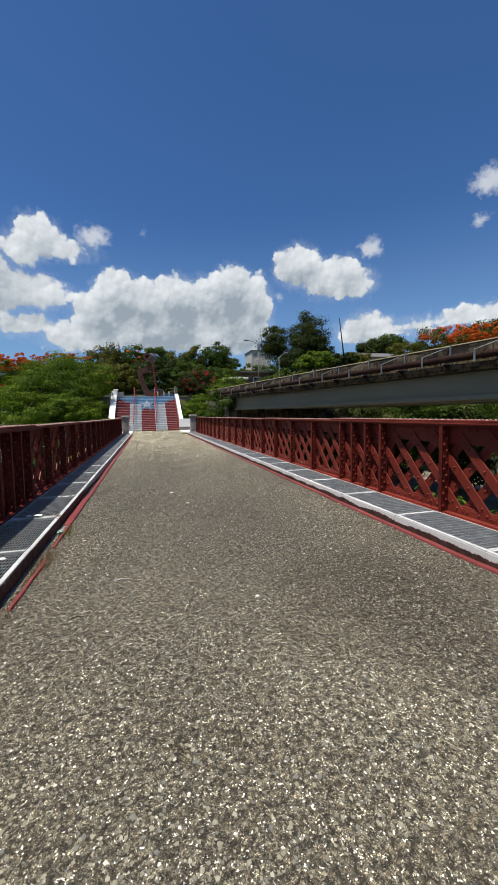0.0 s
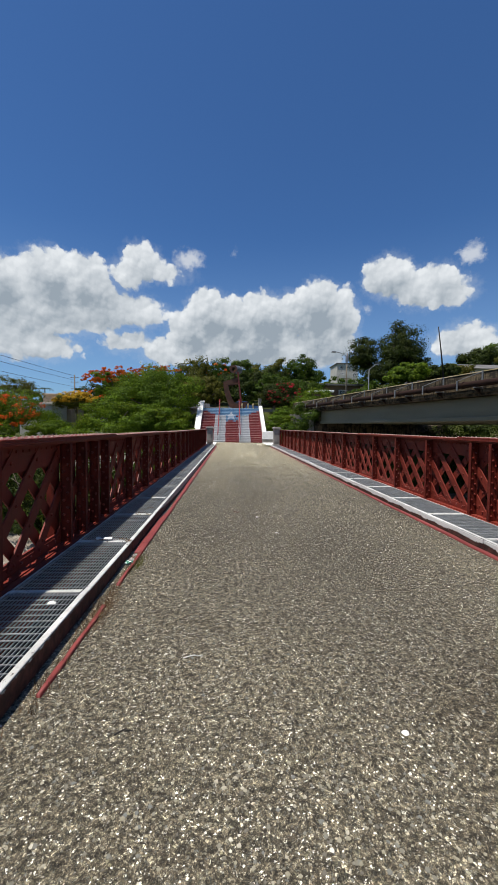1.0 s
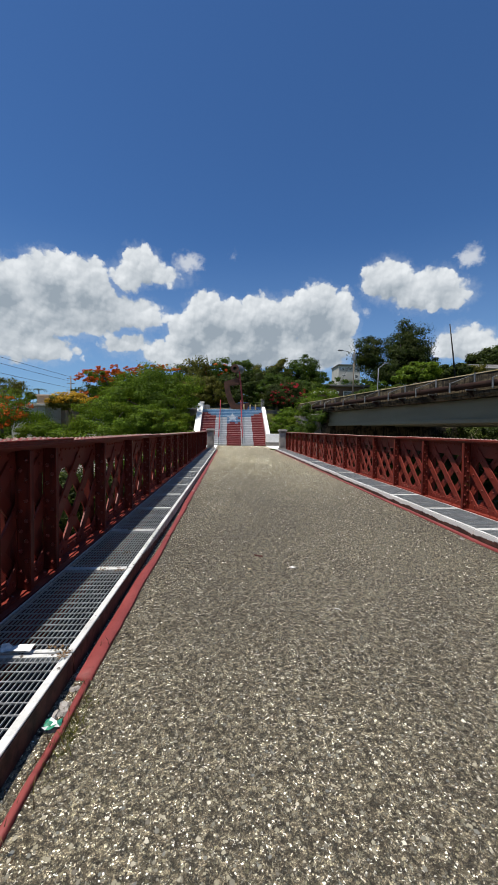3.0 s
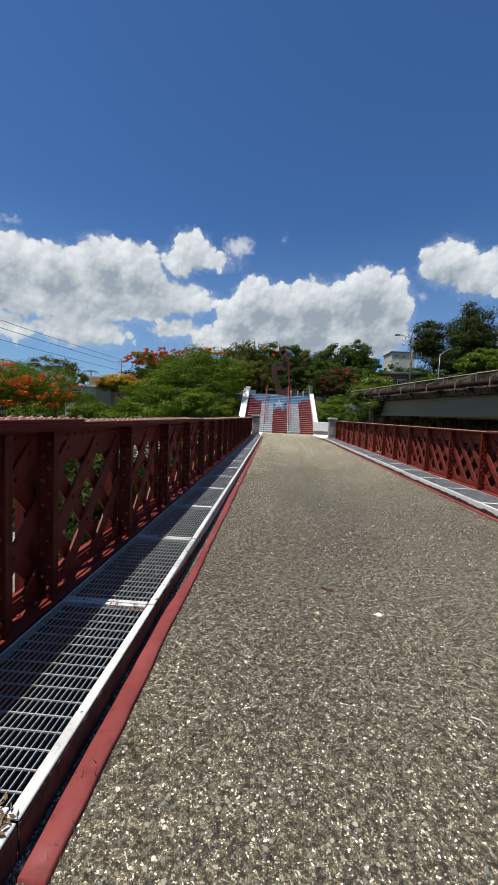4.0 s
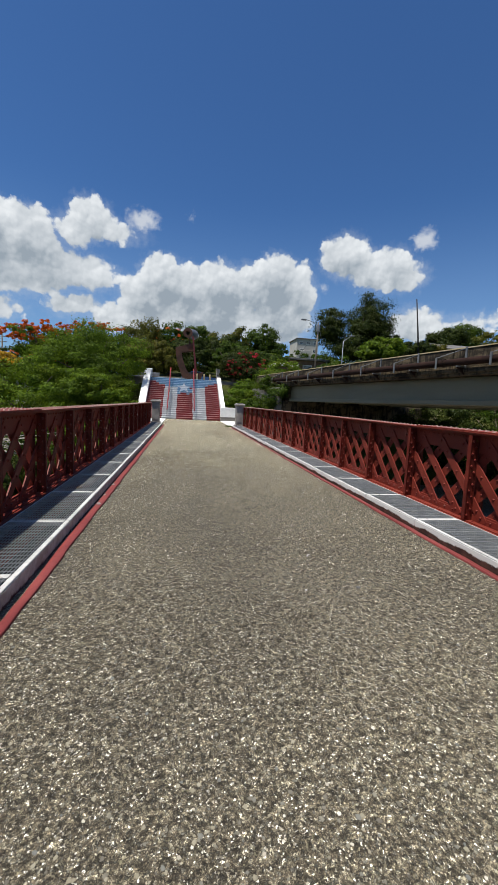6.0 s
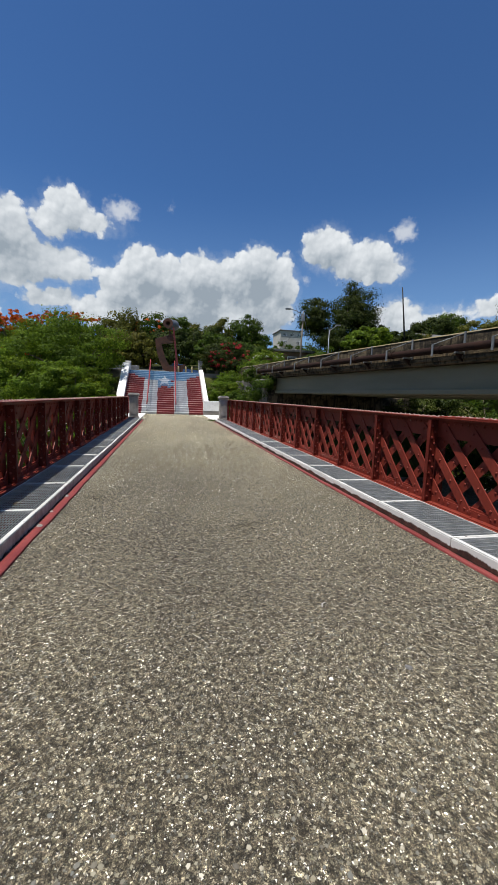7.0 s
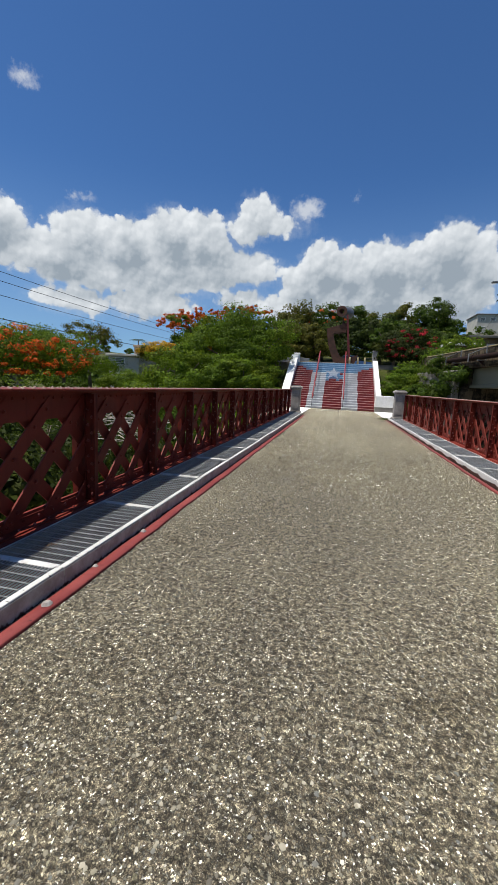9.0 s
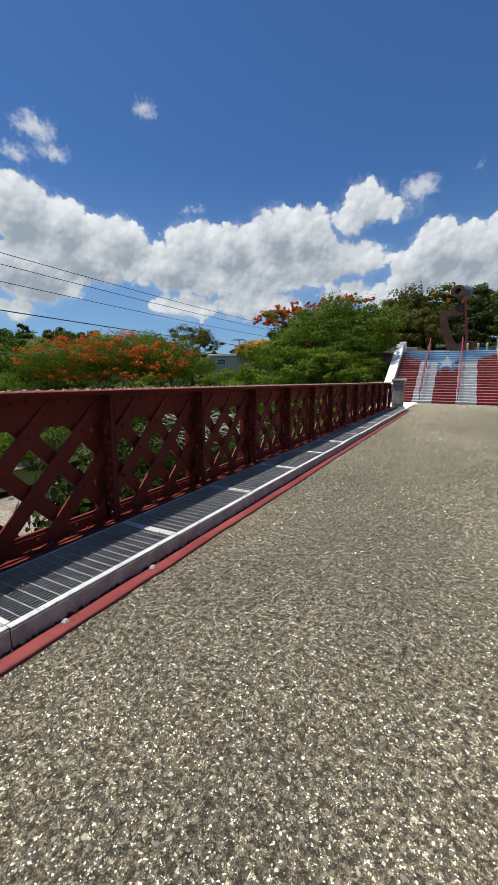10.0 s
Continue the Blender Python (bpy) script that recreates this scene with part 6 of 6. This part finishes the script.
rng = random.Random(19)
M_PALE = plain("chalky_white_stone", (0.62, 0.60, 0.56), (0.78, 0.77, 0.74), 40, 0.8)
for x, y, z, r, mat, label in ((1.50, 8.33, 0, 0.028, M_PALE, "chalk-white flat chip stuck to the deck"), (1.89, 4.06, 0, 0.02, M_PALE, "chalk-white flat chip stuck to the deck"),
                               (2.16, 10.53, 0, 0.014, M_PALE, "chalk-white flat chip stuck to the deck"),
                               (2.61, 10.54, 0, 0.022, M_ROOF, "loose dark pebble lying on the deck"), (0.05, 14.24, 0.022, 0.03, M_PILLAR, "loose grey pebble on the red edging"),
                               (0.07, 13.04, 0.022, 0.036, M_PILLAR, "loose grey pebble on the red edging"), (0.05, 13.54, 0.022, 0.022, M_PILLAR, "loose grey pebble on the red edging"),
                               (0.10, 18.1, 0.022, 0.024, M_PILLAR, "loose grey pebble on the red edging"), (3.86, 9.3, 0.0, 0.03, M_PILLAR, "loose grey pebble by the deck edge"),
                               (3.84, 22.4, 0.0, 0.035, M_PILLAR, "loose grey pebble by the deck edge"), (1.07, 8.29, 0, 0.018, M_YELLOW, "small yellowish stone in the deck")):
    b = bmesh.new()
    stone_mesh(b, 0, 0, 0, r, rng, 0.5 if mat is M_PILLAR else 0.22, 8)
    o = slab("pebble", b, mat, label, "stone", "")
    o.location = (x, y, z + 0.002)

# a dead red-brown leaf and twigs
b = bmesh.new()
pts = [(-0.05, 0.03), (-0.028, 0.010), (0.0, 0.0), (0.026, -0.010), (0.040, -0.042)]
prev = None
for i, (x, y) in enumerate(pts):
    w = (0.003, 0.011, 0.015, 0.012, 0.003)[i]
    ring = [b.verts.new((x, y + w, 0.004)), b.verts.new((x, y, 0.014 + 0.004 * (i % 2))), b.verts.new((x, y - w, 0.003))]
    if prev:
        for k in range(2):
            b.faces.new((prev[k], ring[k], ring[k + 1], prev[k + 1]))
    prev = ring
o = slab("dead_leaf", b, plain("dead_leaf_brown", (0.045, 0.010, 0.006), (0.085, 0.020, 0.012), 60, 0.7), "curled red-brown dead leaf on the deck", "leaf", "")
o.location = (1.19, 8.66, 0.001)
for x, y, turn, L in ((0.86, 4.67, 8, 0.12), (0.60, 4.1, 15, 0.08), (1.70, 7.39, -50, 0.07), (2.4, 11.2, 50, 0.07)):
    b = bmesh.new()
    tube(b, [(-L / 2, 0, 0.006), (0, 0.012, 0.010), (L / 2, 0, 0.005)], [0.004, 0.0035, 0.002], 5)
    o = slab("twig", b, M_CHAR if turn == 15 else M_PALE, "thin dry twig lying on the deck", "twig", "")
    o.matrix_basis = pose(x, y, 0, 0, 0, turn)

# crushed green and white wrapper
b = bmesh.new()
for i in range(5):
    for j in range(4):
        b.verts.new(((i - 2) * 0.019 + rng.uniform(-0.007, 0.007), (j - 1.5) * 0.019, 0.016 + rng.uniform(-0.013, 0.018)))
b.verts.ensure_lookup_table()
for i in range(4):
    for j in range(3):
        q = i * 4 + j
        b.faces.new([b.verts[k] for k in (q, q + 4, q + 5, q + 1)]).material_index = (i + j) % 3 == 0
o = slab("wrapper", b, [plain("green_foil", (0.02, 0.16, 0.10), (0.05, 0.26, 0.16), 20, 0.35), M_WHITE], "crushed green and white snack wrapper by the deck edge", "litter", "")
o.location = (0.06, 6.28, 0.004)
# pale rag and dry leaves on the gratings
b = bmesh.new()
for i in range(7):
    for j in range(3):
        b.verts.new(((i - 3) * 0.03, (j - 1) * 0.03 + rng.uniform(-0.01, 0.01), 0.012 + rng.uniform(-0.008, 0.012)))
b.verts.ensure_lookup_table()
for i in range(6):
    for j in range(2):
        q = i * 3 + j
        b.faces.new([b.verts[k] for k in (q, q + 3, q + 4, q + 1)])
o = slab("rag", b, M_PALE, "scrap of white paper lying on the grating", "litter", "")
o.location = (-0.32, 6.69, 0.135)
b = bmesh.new()
stone_mesh(b, 0, 0, 0, 0.03, rng, 0.3, 9)
o = slab("bottle_cap", b, M_PALE, "round white bottle cap lying on the grating", "litter", "")
o.location = (-0.19, 5.15, 0.131)
M_DRY = plain("dry_leaf_tan", (0.085, 0.048, 0.022), (0.19, 0.115, 0.05), 50, 0.85)
for x, y in ((-0.24, 7.96), (-0.10, 7.93), (-0.16, 8.4), (-0.30, 13.5), (-0.12, 6.72), (-0.05, 6.68), (-0.34, 9.3)):
    b = bmesh.new()
    for k in range(16):
        c = Vector((rng.uniform(-0.04, 0.04), rng.uniform(-0.04, 0.04), rng.uniform(0.003, 0.016)))
        d = Vector((rng.uniform(-1, 1), rng.uniform(-1, 1), rng.uniform(-0.3, 0.3))).normalized()
        w = d.orthogonal().normalized() * 0.004
        b.faces.new([b.verts.new(v) for v in (c - d * 0.014, c + w, c + d * 0.014, c - w)])
    o = slab("dry_leaves", b, M_DRY, "small heap of dry leaves caught on the grating", "leaves", "")
    o.location = (x, y, 0.128)

# tufts of dry grass in the joint along the edging
b = bmesh.new()
for k in range(520):
    y = rng.choice((rng.uniform(2.0, 7.0), rng.uniform(4.2, 6.6)))
    x = rng.gauss(0.10, 0.035)
    h = rng.uniform(0.015, 0.06)
    a = rng.uniform(0, 6.28)
    q = Vector((math.cos(a), math.sin(a), 0)) * 0.003
    t = Vector((rng.uniform(-0.03, 0.03), rng.uniform(-0.03, 0.03), h))
    p = Vector((x, y, 0))
    b.faces.new([b.verts.new(v) for v in (p - q, p + q, p + t)])
for k in range(420):
    p = Vector((0.12 + rng.gauss(0, 0.035), 5.31 + rng.gauss(0, 0.20), 0))
    a = rng.uniform(0, 6.28)
    q = Vector((math.cos(a), math.sin(a), 0)) * 0.0016
    t = Vector((rng.gauss(0.01, 0.05), rng.gauss(0, 0.06), rng.uniform(0.015, 0.07)))
    b.faces.new([b.verts.new(v) for v in (p - q, p + q, p + t)])
slab("dry_grass", b, M_DRY, "thin dry grass growing along the broken edging", "grass", "stuff")
b = bmesh.new()
for k in range(260):
    p = Vector((0.15 + rng.gauss(0, 0.03), 6.27 + rng.gauss(0, 0.12), 0))
    a = rng.uniform(0, 6.28)
    q = Vector((math.cos(a), math.sin(a), 0)) * 0.0018
    t = Vector((rng.gauss(0.01, 0.03), rng.gauss(0, 0.03), rng.uniform(0.01, 0.05)))
    b.faces.new([b.verts.new(v) for v in (p - q, p + q, p + t)])
slab("weeds", b, M_LEAF_OLIVE, "short green grass beside the edging", "weeds", "stuff")
# broken mortar in the gutter, and a star-shaped dead leaf on the grating
for k in range(9):
    b = bmesh.new()
    stone_mesh(b, 0, 0, 0, rng.uniform(0.014, 0.034), rng, 0.5, 7)
    o = slab("mortar_chunk", b, M_PILLAR, "broken grey mortar lump in the deck gutter", "rubble", "")
    o["group"] = "gutter rubble"
    o.matrix_basis = pose(0.061 + rng.uniform(-0.028, 0.022), 6.65 + rng.uniform(-0.42, 0.22), 0.001, 0, 0, rng.uniform(0, 360)) @ Matrix.Diagonal((0.7, 1.6, 1, 1))
b = bmesh.new()
for k in range(7):
    a = k * 0.9
    d, w = Vector((math.cos(a), math.sin(a), 0.25)), Vector((-math.sin(a), math.cos(a), 0))
    L = 0.030 + 0.008 * (k % 3)
    q = [b.verts.new(v) for v in (Vector((0, 0, 0.004)), d * L * 0.55 + w * 0.006, d * L + Vector((0, 0, -0.006)), d * L * 0.55 - w * 0.006)]
    b.faces.new(q)
o = slab("dead_leaf", b, M_DRY, "dry brown star-shaped leaf lying on the grating frame", "leaf", "")
o.location = (-0.04, 6.63, 0.133)
b = bmesh.new()
for k in range(5200):
    y = rng.uniform(1.0, 30) if k % 2 else rng.uniform(3.0, 12.0)
    stone_mesh(b, 0.006 + abs(rng.gauss(0, 0.022)) if rng.random() < 0.8 else rng.uniform(3.99, 4.015), y, 0.0, rng.uniform(0.003, 0.009), rng, 0.6, 5)
slab("gutter_grit", b, M_PEBBLE, "loose grit gathered in the gutter beside the edging", "gravel", "stuff")

# concrete slab and rubble on the river bed between the bridges
b = bmesh.new()
box(b, -1.6, 1.6, -1.0, 1.0, -0.3, 0.25, bevel=0.05)
o = slab("footing", b, M_CONC, "broken pale concrete footing on the river bed", "concrete", "")
o.matrix_basis = pose(9.3, 19.5, ground_z(9.3, 19.5) + 0.2, 4, -6, 20)
for k in range(40):
    x, y = rng.uniform(6.2, 14), rng.uniform(6, 24)
    b = bmesh.new()
    stone_mesh(b, 0, 0, 0, rng.uniform(0.15, 0.5), rng, 0.8, 7)
    o = slab("boulder", b, M_CONC, "rough grey boulder on the river bed", "stone", "")
    o["group"] = "river boulders"
    o.location = (x, y, ground_z(x, y) - 0.02)

# loose stones strewn over the bed on the west side
b = bmesh.new()
for k in range(900):
    x, y = rng.uniform(-19, -2.5), rng.uniform(6, 27)
    stone_mesh(b, x, y, ground_z(x, y) - 0.01, 0.03 + 0.16 * rng.random() ** 4, rng, 0.6, 6)
slab("bed_stones", b, M_PEBBLE, "loose grey and tan stones strewn over the river bed", "stones", "stuff")

# dark weathered joint across the head of the deck, with moss in it
b = bmesh.new()
prev = None
for k in range(33):
    x = 0.35 + k * 0.10
    y = 31.95 + 0.05 * math.sin(k * 0.7) + 0.03 * math.sin(k * 1.9) - 0.25 * max(0, (k - 24) / 8) ** 2
    w = 0.02 + 0.018 * abs(math.sin(k * 1.13))
    ring = (b.verts.new((x, y - w, 0.003)), b.verts.new((x, y + w, 0.0035)))
    if prev:
        b.faces.new((prev[0], ring[0], ring[1], prev[1]))
    prev = ring
slab("deck_joint", b, M_NEAR_BLACK, "dark irregular joint line across the deck end", "joint")
b = bmesh.new()
for k in range(420):
    p = Vector((rng.gauss(3.98, 0.16), rng.gauss(31.05, 0.12), 0))
    a = rng.uniform(0, 6.28)
    q = Vector((math.cos(a), math.sin(a), 0)) * 0.006
    t = Vector((rng.uniform(-0.05, 0.05), rng.uniform(-0.05, 0.05), rng.uniform(0.03, 0.13)))
    b.faces.new([b.verts.new(v) for v in (p - q, p + q, p + t)])
slab("weeds", b, M_LEAF_MID, "small green weeds at the foot of the pillar", "weeds", "stuff")
